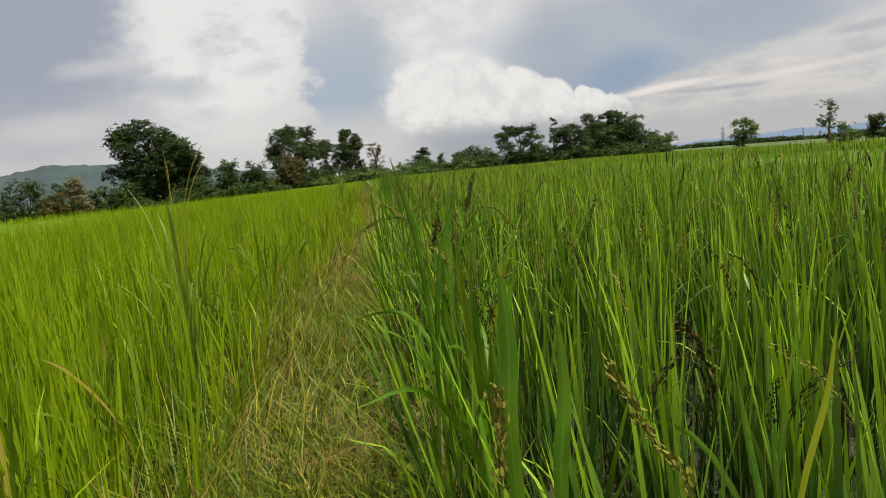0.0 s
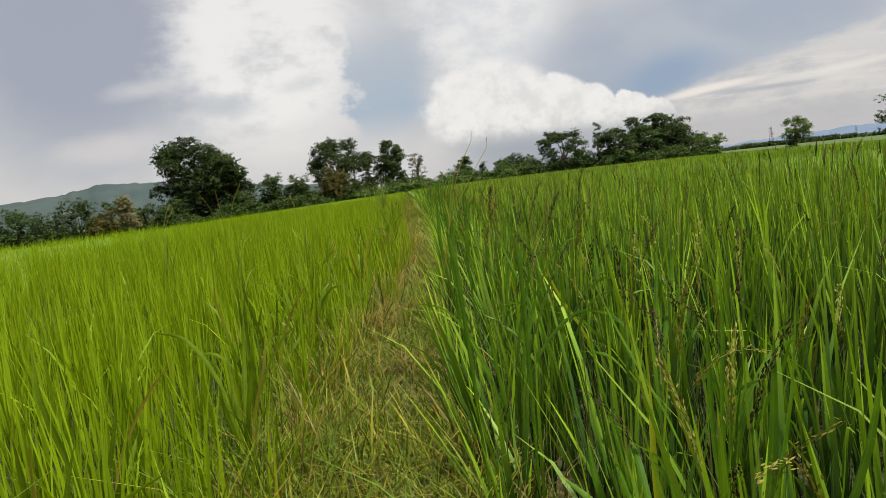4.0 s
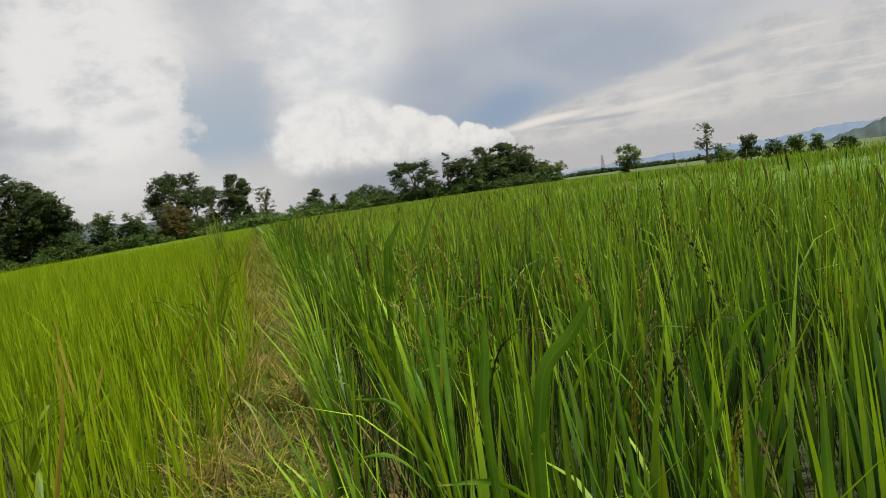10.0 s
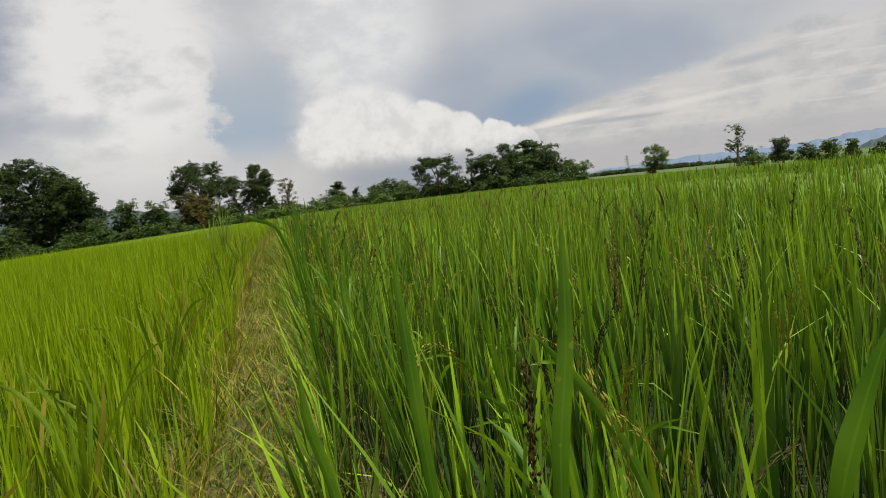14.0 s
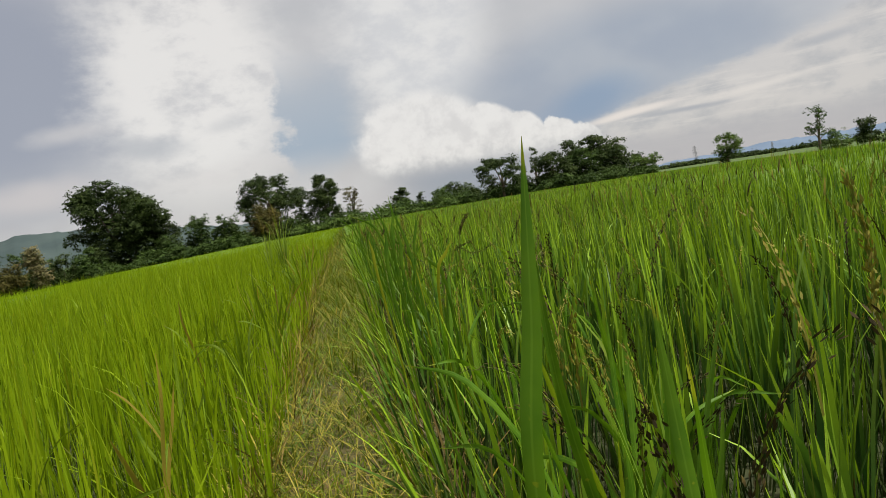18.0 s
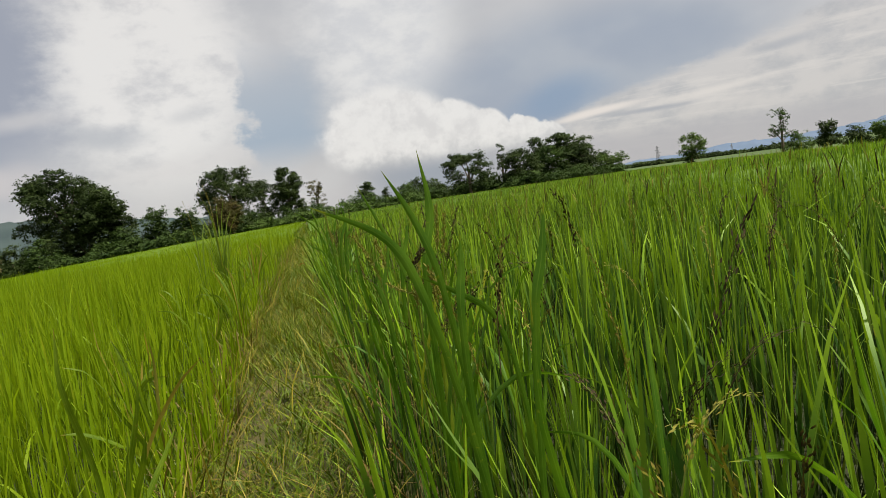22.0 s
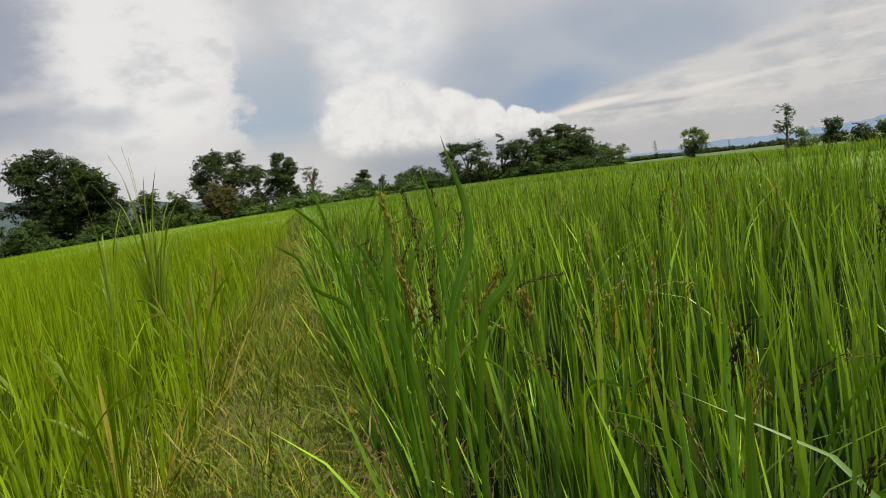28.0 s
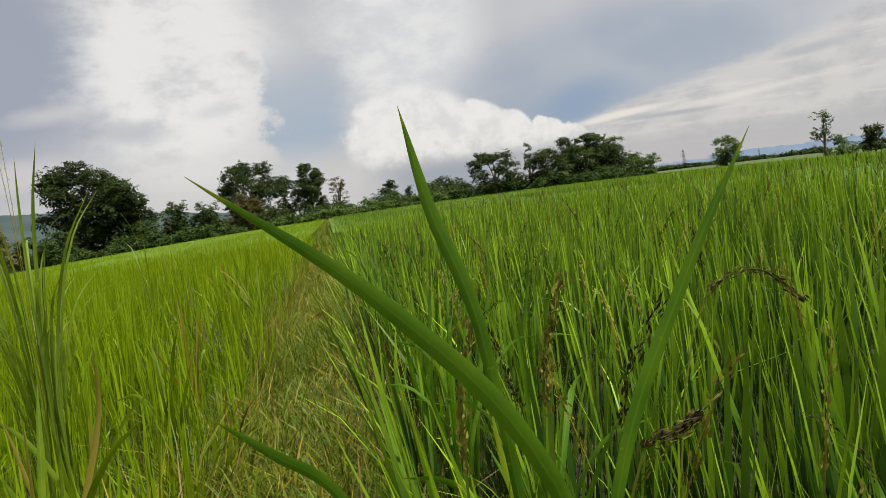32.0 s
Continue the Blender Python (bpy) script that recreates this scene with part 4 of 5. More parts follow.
near_plant([
    ((0.233, 5.434, 0.820), (0.249, 5.438, 0.926), (0.256, 5.443, 1.013), 0.011, 0.45),
    ((0.249, 5.757, 0.686), (0.239, 5.766, 0.802), (0.239, 5.772, 0.880), 0.015, 0.40),
    ((0.306, 5.619, 0.731), (0.324, 5.621, 0.799), (0.342, 5.623, 0.871), 0.015, 0.60),
], [
    ((0.604, 5.704, 0.740), (0.642, 5.706, 0.855), (0.678, 5.706, 0.944), True),
])
near_plant([
    ((0.292, 6.287, 0.745), (0.297, 6.296, 0.890), (0.297, 6.304, 0.996), 0.016, 0.25),
], [
])
near_plant([
    ((0.439, 7.021, 0.805), (0.473, 7.016, 0.845), (0.501, 7.011, 0.883), 0.018, 0.30),
    ((0.435, 7.224, 0.727), (0.444, 7.226, 0.783), (0.454, 7.230, 0.859), 0.016, 0.50),
], [
])
near_plant([
    ((0.709, 8.753, 0.766), (0.763, 8.751, 0.911), (0.823, 8.745, 1.025), 0.013, 0.30),
    ((0.540, 8.369, 0.865), (0.568, 8.366, 0.907), (0.593, 8.363, 0.951), 0.018, 0.20),
], [
    ((0.603, 8.783, 0.810), (0.659, 8.770, 0.824), (0.700, 8.754, 0.759), False),
    ((0.522, 8.851, 0.751), (0.515, 8.859, 0.830), (0.488, 8.873, 0.911), True),
])
near_plant([
    ((0.592, 9.238, 0.778), (0.609, 9.243, 0.888), (0.617, 9.249, 0.981), 0.015, 0.30),
    ((0.535, 9.454, 0.748), (0.531, 9.463, 0.849), (0.527, 9.473, 0.956), 0.016, 0.50),
    ((0.743, 9.401, 0.679), (0.693, 9.422, 0.794), (0.647, 9.438, 0.859), 0.013, 0.60),
    ((0.446, 9.571, 0.673), (0.427, 9.582, 0.759), (0.423, 9.589, 0.830), 0.015, 0.40),
    ((0.682, 9.077, 0.823), (0.699, 9.077, 0.868), (0.719, 9.076, 0.912), 0.017, 0.30),
], [
    ((0.636, 9.427, 0.692), (0.639, 9.431, 0.758), (0.642, 9.436, 0.822), True),
])
near_plant([
    ((0.578, 11.327, 0.776), (0.577, 11.334, 0.890), (0.565, 11.342, 0.989), 0.016, 0.35),
    ((0.419, 10.956, 0.945), (0.353, 10.968, 0.983), (0.329, 10.972, 0.997), 0.013, 0.30),
], [
])
near_plant([
    ((0.502, 11.592, 0.777), (0.511, 11.597, 0.884), (0.509, 11.602, 0.963), 0.014, 0.40),
    ((0.610, 11.427, 0.829), (0.635, 11.425, 0.864), (0.655, 11.423, 0.880), 0.005, 0.99),
], [
    ((0.678, 11.419, 0.876), (0.678, 11.422, 0.920), (0.666, 11.428, 0.990), False),
    ((0.714, 11.432, 0.843), (0.727, 11.433, 0.896), (0.734, 11.436, 0.955), False),
    ((0.725, 11.355, 0.769), (0.737, 11.355, 0.802), (0.749, 11.356, 0.836), False),
    ((0.518, 11.337, 0.791), (0.515, 11.340, 0.827), (0.509, 11.342, 0.853), False),
])
near_plant([
    ((0.491, 11.997, 0.806), (0.507, 12.003, 0.920), (0.520, 12.008, 1.034), 0.016, 0.20),
], [
    ((0.863, 12.150, 0.813), (0.867, 12.155, 0.891), (0.859, 12.161, 0.966), False),
])
near_plant([
    ((0.548, 13.260, 0.873), (0.536, 13.268, 0.947), (0.512, 13.279, 1.027), 0.008, 0.40),
], [
])
near_plant([
    ((0.665, 14.462, 0.710), (0.650, 14.468, 0.770), (0.626, 14.477, 0.832), 0.013, 0.98),
    ((0.494, 14.293, 0.811), (0.493, 14.297, 0.860), (0.485, 14.302, 0.912), 0.013, 0.99),
    ((0.541, 14.283, 0.765), (0.549, 14.288, 0.870), (0.558, 14.294, 0.975), 0.015, 0.40),
    ((0.590, 14.226, 0.792), (0.599, 14.230, 0.879), (0.582, 14.239, 0.958), 0.016, 0.30),
    ((0.723, 14.151, 0.762), (0.700, 14.157, 0.786), (0.670, 14.164, 0.819), 0.016, 0.50),
    ((0.711, 14.104, 0.775), (0.744, 14.102, 0.821), (0.775, 14.100, 0.867), 0.015, 0.96),
], [
    ((0.682, 14.265, 0.838), (0.686, 14.270, 0.919), (0.698, 14.271, 0.966), False),
    ((0.618, 14.268, 0.731), (0.620, 14.270, 0.766), (0.621, 14.272, 0.800), False),
    ((0.859, 14.441, 0.858), (0.881, 14.441, 0.906), (0.909, 14.439, 0.940), True),
    ((0.904, 14.431, 0.821), (0.865, 14.437, 0.818), (0.831, 14.442, 0.804), True),
    ((0.859, 14.441, 0.858), (0.876, 14.441, 0.900), (0.896, 14.441, 0.939), True),
    ((0.835, 14.441, 0.810), (0.909, 14.427, 0.778), (0.990, 14.416, 0.804), True),
])
near_plant([
    ((0.601, 15.484, 0.837), (0.557, 15.505, 0.941), (0.448, 15.530, 1.009), 0.017, 0.30),
    ((0.640, 15.553, 0.862), (0.610, 15.567, 0.972), (0.573, 15.581, 1.053), 0.014, 0.40),
    ((0.656, 15.493, 0.818), (0.666, 15.498, 0.876), (0.673, 15.502, 0.933), 0.016, 0.50),
    ((0.725, 15.543, 0.777), (0.664, 15.555, 0.835), (0.601, 15.565, 0.873), 0.012, 0.45),
    ((0.765, 15.450, 0.807), (0.786, 15.452, 0.883), (0.802, 15.456, 0.963), 0.017, 0.30),
], [
    ((0.596, 15.642, 0.852), (0.617, 15.641, 0.888), (0.632, 15.640, 0.909), True),
    ((0.651, 15.575, 0.783), (0.642, 15.581, 0.833), (0.628, 15.587, 0.880), False),
])
near_plant([
    ((0.679, 15.939, 0.845), (0.708, 15.946, 0.966), (0.700, 15.962, 1.105), 0.020, 0.40),
    ((0.677, 16.292, 0.788), (0.640, 16.312, 0.914), (0.585, 16.337, 1.058), 0.014, 0.35),
    ((0.722, 16.244, 0.710), (0.746, 16.257, 0.875), (0.760, 16.271, 1.035), 0.016, 0.50),
    ((0.601, 16.199, 0.744), (0.593, 16.204, 0.776), (0.577, 16.210, 0.805), 0.016, 0.40),
], [
    ((0.607, 16.275, 0.792), (0.586, 16.286, 0.860), (0.552, 16.299, 0.923), False),
    ((0.774, 16.228, 0.840), (0.784, 16.231, 0.891), (0.794, 16.235, 0.948), False),
    ((0.770, 16.280, 0.847), (0.778, 16.285, 0.908), (0.786, 16.290, 0.970), False),
    ((0.695, 16.131, 0.751), (0.655, 16.141, 0.771), (0.612, 16.151, 0.797), False),
    ((0.693, 16.231, 0.727), (0.702, 16.235, 0.779), (0.705, 16.239, 0.827), False),
    ((0.734, 16.278, 0.758), (0.745, 16.281, 0.809), (0.764, 16.278, 0.816), True),
    ((0.738, 16.221, 0.715), (0.738, 16.226, 0.754), (0.733, 16.231, 0.798), False),
    ((0.704, 16.278, 0.705), (0.731, 16.283, 0.800), (0.762, 16.280, 0.832), True),
    ((0.694, 16.279, 0.702), (0.696, 16.284, 0.748), (0.697, 16.287, 0.785), False),
])
near_plant([
    ((0.712, 16.647, 0.785), (0.737, 16.651, 0.863), (0.752, 16.655, 0.928), 0.016, 0.40),
    ((0.668, 16.853, 0.706), (0.691, 16.857, 0.793), (0.706, 16.864, 0.880), 0.017, 0.60),
], [
    ((0.663, 16.658, 0.793), (0.654, 16.664, 0.836), (0.642, 16.671, 0.884), False),
    ((0.888, 16.814, 0.754), (0.922, 16.818, 0.853), (0.957, 16.821, 0.948), True),
])
near_plant([
    ((0.639, 19.221, 0.765), (0.690, 19.225, 0.920), (0.666, 19.243, 1.074), 0.018, 0.30),
    ((0.583, 19.350, 0.722), (0.552, 19.365, 0.836), (0.520, 19.379, 0.925), 0.016, 0.60),
    ((0.711, 19.620, 0.814), (0.712, 19.631, 0.937), (0.693, 19.644, 1.047), 0.015, 0.40),
    ((0.672, 19.116, 0.803), (0.709, 19.113, 0.844), (0.743, 19.112, 0.897), 0.017, 0.30),
    ((0.556, 19.291, 0.809), (0.566, 19.298, 0.913), (0.573, 19.305, 1.000), 0.015, 0.40),
], [
    ((0.651, 19.529, 0.819), (0.652, 19.537, 0.909), (0.638, 19.548, 1.000), True),
    ((0.606, 19.248, 0.770), (0.591, 19.256, 0.830), (0.576, 19.262, 0.870), False),
    ((0.576, 19.240, 0.854), (0.569, 19.249, 0.935), (0.560, 19.256, 0.996), False),
    ((0.586, 19.232, 0.781), (0.583, 19.236, 0.821), (0.577, 19.241, 0.862), False),
    ((0.689, 19.214, 0.788), (0.709, 19.213, 0.822), (0.725, 19.213, 0.852), False),
    ((0.751, 19.150, 0.773), (0.750, 19.152, 0.795), (0.746, 19.155, 0.821), False),
    ((0.620, 19.225, 0.773), (0.619, 19.228, 0.809), (0.618, 19.232, 0.845), True),
    ((0.776, 19.301, 0.799), (0.812, 19.296, 0.814), (0.860, 19.287, 0.820), True),
])
near_plant([
    ((0.657, 19.723, 0.824), (0.695, 19.720, 0.872), (0.728, 19.718, 0.914), 0.018, 0.50),
    ((0.530, 20.232, 0.669), (0.451, 20.251, 0.727), (0.405, 20.264, 0.785), 0.016, 0.40),
], [
    ((0.735, 19.897, 0.750), (0.762, 19.905, 0.901), (0.764, 19.911, 0.985), True),
])
near_plant([
    ((0.646, 20.451, 0.792), (0.689, 20.455, 0.942), (0.707, 20.461, 1.063), 0.010, 0.35),
], [
])
near_plant([
    ((0.537, 21.111, 0.805), (0.447, 21.135, 0.931), (0.328, 21.161, 1.034), 0.017, 0.35),
    ((0.529, 21.261, 0.886), (0.501, 21.273, 0.991), (0.486, 21.282, 1.081), 0.015, 0.30),
    ((0.632, 21.253, 0.726), (0.712, 21.254, 0.899), (0.787, 21.251, 1.028), 0.015, 0.40),
    ((0.393, 21.321, 0.737), (0.335, 21.334, 0.786), (0.285, 21.345, 0.825), 0.014, 0.40),
], [
    ((0.503, 21.275, 0.752), (0.510, 21.280, 0.831), (0.529, 21.282, 0.896), False),
    ((0.593, 21.304, 0.784), (0.598, 21.308, 0.847), (0.619, 21.309, 0.910), False),
    ((0.872, 21.508, 0.833), (0.939, 21.499, 0.858), (0.994, 21.488, 0.813), True),
    ((0.650, 21.233, 0.765), (0.681, 21.229, 0.780), (0.701, 21.227, 0.790), True),
])


def weed_clump(x, y, height, blades, stalks, seed):
    """Tall pale grass standing above the young rice."""
    r = random.Random(seed)
    z = float(ground_z(np.array(x), np.array(y)))
    ob = tagged(new("weed_grass"), "tall pale green weed grass standing above the young rice", "grass", "tall weeds in the young rice")
    ob.location = (x, y, z)
    for i in range(blades):
        a, h, out_ = r.uniform(0, 6.283), height * r.uniform(0.62, 1.0), r.uniform(0.04, 0.24)
        ca, sa = math.cos(a), math.sin(a)
        tip = Vector((out_ * 1.7 * ca, out_ * 1.7 * sa, h * r.uniform(0.86, 1.0)))
        link("blade", leaf_mesh([(0.05 * ca, 0.05 * sa, 0), (0.4 * out_ * ca, 0.4 * out_ * sa, h * 0.55), (out_ * ca, out_ * sa, h * 0.85), tip], r.uniform(0.008, 0.016), M_WEED, r.random() * 0.9, 4, (ca, sa, 0.3)), ob)
    for i in range(stalks):
        a, h = r.uniform(0, 6.283), height * r.uniform(1.0, 1.16)
        ca, sa = math.cos(a), math.sin(a)
        link("seed_stalk", ear_mesh([(0, 0, 0), (0.03 * ca, 0.03 * sa, h * 0.7), (0.09 * ca, 0.09 * sa, h * 0.9), (0.16 * ca, 0.16 * sa, h)], M_STRAW, 30, 0.007, 0.0012), ob, "thin dry seed stalk")
    return ob


for x, y, h, n, k, seed in ((-0.63, 23.3, 1.52, 42, 3, 3), (-0.74, 3.3, 1.26, 16, 4, 4), (-0.98, 3.5, 1.12, 10, 1, 14), (-0.82, 22.9, 1.30, 16, 1, 5), (-1.27, 27.5, 1.25, 14, 2, 6), (-0.95, 9.2, 1.05, 7, 2, 8), (-1.3, 7.8, 1.14, 7, 3, 21), (-2.6, 10.2, 1.1, 6, 3, 22), (-1.67, 30.5, 1.2, 12, 2, 9)):
    weed_clump(x, y, h, n, k, seed)

# dry flowering stems beside the bund
stems = tagged(new("dry_grass"), "straw-coloured tall dry grass stems with thin seed heads", "grass")
stems.location = (0.12, 4.54, 0.0)
for tip, up, w in (((0.057, -0.02, 0.998), (0.058, -0.022, 0.94), 0.0018), ((0.148, -0.02, 1.106), (0.100, -0.022, 1.018), 0.0015), ((0.190, -0.02, 1.080), (0.143, -0.022, 1.013), 0.0013), ((0.130, -0.02, 1.09), (0.080, -0.024, 0.99), 0.0018)):
    link("stem", leaf_mesh([(-0.01, 0, 0), (0.005, -0.01, 0.6), (0.057, -0.03, 0.864), up, tip], w, M_STRAW, 0.4, 6), stems)
    if w < 0.0017:
        mid = tuple(a * 0.4 + b * 0.6 for a, b in zip(up, tip))
        link("seed_head", ear_mesh([up, mid, tip, (tip[0] + 0.004, tip[1], tip[2] + 0.03)], M_STRAW, 30, 0.0018, 0.0005), stems)

litter = tagged(new("fallen_leaf"), "small orange fallen leaf on the bund", "leaf")
M_ORANGE = rough_material("orange leaf", (0.409, 0.079, 0.020), (0.495, 0.132, 0.033), 30.0)
litter.location = (0.23, 26.4, 0.16)
link("blade", leaf_mesh([(-0.05, 0, 0), (-0.01, 0.01, 0.02), (0.03, 0.0, 0.03), (0.07, 0, 0.0)], 0.05, M_ORANGE, 0.4, 4, (0.1, 0.3, 1.0)), litter)

# ---------------------------------------------------------------- trees at the fields' far edge


def place(az, d):
    return CENTRE[0] + d * math.sin(radians(az)), CENTRE[1] - 2.3 + d * math.cos(radians(az))


def taper_mesh(name, pts, radii, sides, mat):
    """A tapered limb through points."""
    v, f = [], []
    for k, (p, r) in enumerate(zip(pts, radii)):
        for j in range(sides):
            a = 2 * math.pi * j / sides
            v.append((p[0] + r * math.cos(a), p[1] + r * math.sin(a), p[2]))
            if k:
                b, c = (k - 1) * sides, k * sides
                f.append((b + j, b + (j + 1) % sides, c + (j + 1) % sides, c + j))
    return quads_mesh(name, np.array(v), np.array(f), None, (mat,))


def leaf_cloud(name, lobes, n, size, mat, hollow=0.35, per=16):
    """Leaf clumps over and inside ellipsoid lobes (x, y, z, rx, ry, rz), turned outwards and up."""
    lobes = np.array(lobes)
    area = (lobes[:, 3] * lobes[:, 5]) ** 0.9
    m = max(n // per, 1)
    k = rng.choice(len(lobes), m, p=area / area.sum())
    d = rng.normal(0, 1, (m, 3)) + np.array([0, 0, 0.25])
    d /= np.linalg.norm(d, axis=1)[:, None]
    rad = (hollow + (1 - hollow) * rng.random(m) ** 0.5) * rng.normal(1.0, 0.10, m)
    mid = lobes[k, :3] + d * lobes[k, 3:] * rad[:, None]
    c = np.repeat(mid, per, 0) + rng.normal(0, size * 1.25, (m * per, 3)) * (1.0, 1.0, 0.55)
    nor = np.repeat(d, per, 0) * 0.7 + np.array([0, 0, 0.8]) + rng.normal(0, 0.5, (m * per, 3))
    nor /= np.linalg.norm(nor, axis=1)[:, None]
    a = np.cross(nor, rng.normal(0, 1, (m * per, 3)))
    a /= np.linalg.norm(a, axis=1)[:, None] + 1e-6
    b = np.cross(nor, a)
    s = (size * rng.uniform(0.5, 1.3, m * per))[:, None]
    v = np.stack([c - a * s, c - b * s * 0.5 - nor * s * 0.2, c + a * s, c + b * s * 0.5 - nor * s * 0.2], 1).reshape(-1, 3)
    f = np.arange(4 * m * per).reshape(m * per, 4)
    uv = np.empty((m * per, 4, 2))
    tone = 0.35 * rng.random(len(lobes))[k] + 0.4 * rng.random(m)
    uv[..., 0] = (np.repeat(tone, per) + 0.25 * rng.random(m * per))[:, None]
    uv[..., 1] = 0.5
    return quads_mesh(name, v, f, uv, (mat,))


def tree(name, label, az, d, top, base, width, mat, shape="round", n=2600, leaf=0.8, trunk=0.3, category="tree"):
    """top, base: degrees above the eye's level as seen from the bund; width in degrees across."""
    x, y = place(az, d)
    z0 = EYE + d * math.tan(radians(base)) - 0.6
    hgt = (d * math.tan(radians(top)) + EYE - z0) * (1.16 if shape == "bush" else 1.0)
    w = d * radians(width) / 2
    ob = tagged(new(name), label, category)
    ob.location = (x, y, z0)
    r = random.Random(int((az + 90) * 1000))
    tr = 0.022 * hgt + 0.08
    th = hgt * (0.72 if shape != "bush" else 0.5)
    bend = [r.uniform(-0.4, 0.4) for _ in range(4)]
    link("trunk", taper_mesh("trunk", [(0, 0, -0.5), (bend[0] * 0.3, bend[1] * 0.3, th * 0.35), (bend[0], bend[1], th * 0.7), (bend[2], bend[3], th)], [tr * 1.3, tr, tr * 0.7, tr * 0.2], 8, M_BARK), ob)
    lobes = []
    lo = trunk * hgt
    if shape == "round":
        ch = (hgt - lo) * 0.5
        for k in range(30):
            a, zz = r.uniform(0, 6.283), r.uniform(-0.75, 1.0)
            q = math.sqrt(max(0.0, 1 - zz * zz)) * r.uniform(0.6, 0.84)
            s = r.uniform(0.18, 0.34)
            q *= 1.0 + 0.22 * math.sin(3 * a + az) * (1 - abs(zz))
            lobes.append((w * q * math.cos(a), w * q * math.sin(a), lo + ch + ch * zz * 0.8, w * s, w * s, min(ch * 0.5, w * s * 0.75)))
        lobes.append((0, 0, lo + ch, w * 0.6, w * 0.6, ch * 0.7))
    elif shape == "tiered":
        for k in range(9):
            q = k / 8
            s = (1 - q) ** 0.6 * 0.75 + 0.25
            a = r.uniform(0, 6.283)
            lobes.append((w * 0.25 * math.cos(a), w * 0.25 * math.sin(a), lo + (hgt - lo) * (0.05 + 0.88 * q), w * s, w * s * 0.9, (hgt - lo) * 0.085))
    elif shape == "spread":
        for k in range(26):
            a, q = r.uniform(0, 6.283), math.sqrt(r.random()) * 0.85
            lobes.append((w * q * math.cos(a), w * q * math.sin(a), hgt * (0.94 - 0.5 * r.random() - 0.12 * q), w * r.uniform(0.2, 0.36), w * 0.3, hgt * r.uniform(0.05, 0.09)))
    elif shape == "tall":
        for k in range(22):
            zz = r.random()
            a, q = r.uniform(0, 6.283), math.sqrt(r.random()) * (1.0 - 0.6 * abs(zz - 0.55) * 2)
            lobes.append((w * q * math.cos(a), w * q * math.sin(a), lo + (hgt - lo) * (0.05 + 0.92 * zz), w * r.uniform(0.22, 0.40), w * 0.3, w * r.uniform(0.2, 0.45)))
    elif shape == "open":
        for k in range(54):
            zz = r.random()
            a, q = r.uniform(0, 6.283), math.sqrt(r.random()) * (0.9 - 0.45 * zz)
            lobes.append((w * q * math.cos(a), w * q * math.sin(a), lo + (hgt - lo) * (0.06 + 0.9 * zz), w * r.uniform(0.12, 0.26), w * 0.2, w * r.uniform(0.12, 0.25)))
    else:
        for k in range(10):
            a, q = r.uniform(0, 6.283), math.sqrt(r.random()) * 0.75
            lobes.append((w * q * math.cos(a), w * q * math.sin(a), hgt * r.uniform(0.12, 0.78), w * r.uniform(0.3, 0.5), w * 0.4, hgt * r.uniform(0.15, 0.24)))
        lobes.append((0, 0, hgt * 0.4, w * 0.7, w * 0.7, hgt * 0.4))
    for k, l in enumerate(lobes[: 9 if shape in ("tall", "spread") else 5 if shape != "bush" else 2]):
        s = th * r.uniform(0.35, 0.6)
        link("limb", taper_mesh("limb", [(bend[0] * 0.6, bend[1] * 0.6, s), (l[0] * 0.5, l[1] * 0.5, (s + l[2]) * 0.5), (l[0], l[1], l[2])], [tr * 0.5, tr * 0.35, tr * 0.1], 6, M_BARK), ob)
    link("crown", leaf_cloud("crown", lobes, int(n * 3.9), leaf * 0.47, mat), ob)
    return ob


tree("bush", "dark bush beneath a huge tree", -17.6, 256, 1.3, -1.6, 3.6, F_DARK, "bush", 1400, 0.7, category="bush")
tree("bush", "dark bush beneath a huge tree", -15.2, 255, 1.6, -1.5, 3.8, F_DARK, "bush", 1700, 0.7, category="bush")
tree("bush", "dark bush beneath a huge tree", -13.0, 255, 1.0, -1.4, 2.6, F_MID, "bush", 1100, 0.7, category="bush")
tree("tree", "pale green field tree", 42.8, 262, 0.45, -1.2, 1.5, F_LIGHT, "open", 700, 0.7, 0.1)
tree("tree", "pale green field tree", 44.6, 262, 0.1, -1.3, 1.5, F_MID, "round", 700, 0.7, 0.1)
DARKTREE = "broad dark green tree at the far edge of the field"
tree("tree", "huge spreading dark green tree at the field's edge", -16.3, 262, 5.5, -1.3, 7.2, F_DARK, "round", 9500, 1.0, 0.04)
tree("tree", "smaller dark tree with bare lower trunk", -12.9, 266, 2.5, -1.1, 2.3, F_DARK, "round", 1500, 0.7, 0.4)
tree("bush", "rounded green bush at the field's edge", -10.7, 258, 1.95, -1.1, 2.5, F_MID, "bush", 1700, 0.7, category="bush")
tree("bush", "rounded green bush at the field's edge", -8.7, 259, 1.55, -1.0, 2.3, F_MID, "bush", 1500, 0.7, category="bush")
tree("tree", DARKTREE, -5.2, 275, 4.5, -0.9, 5.2, F_DARK, "round", 5600, 0.85, 0.10)
tree("bush", "browned leafy small tree before a dark one", -5.9, 256, 2.0, -0.9, 2.6, F_BROWN, "bush", 3600, 0.65, category="bush")
tree("bush", "dark bush between two trees", -2.7, 272, 1.9, -0.8, 2.2, F_DARK, "bush", 1000, 0.7, category="bush")
tree("tree", "upright dark tree with a flat crown", -1.0, 265, 3.95, -0.8, 2.9, F_DARK, "round", 3400, 0.75, 0.08)
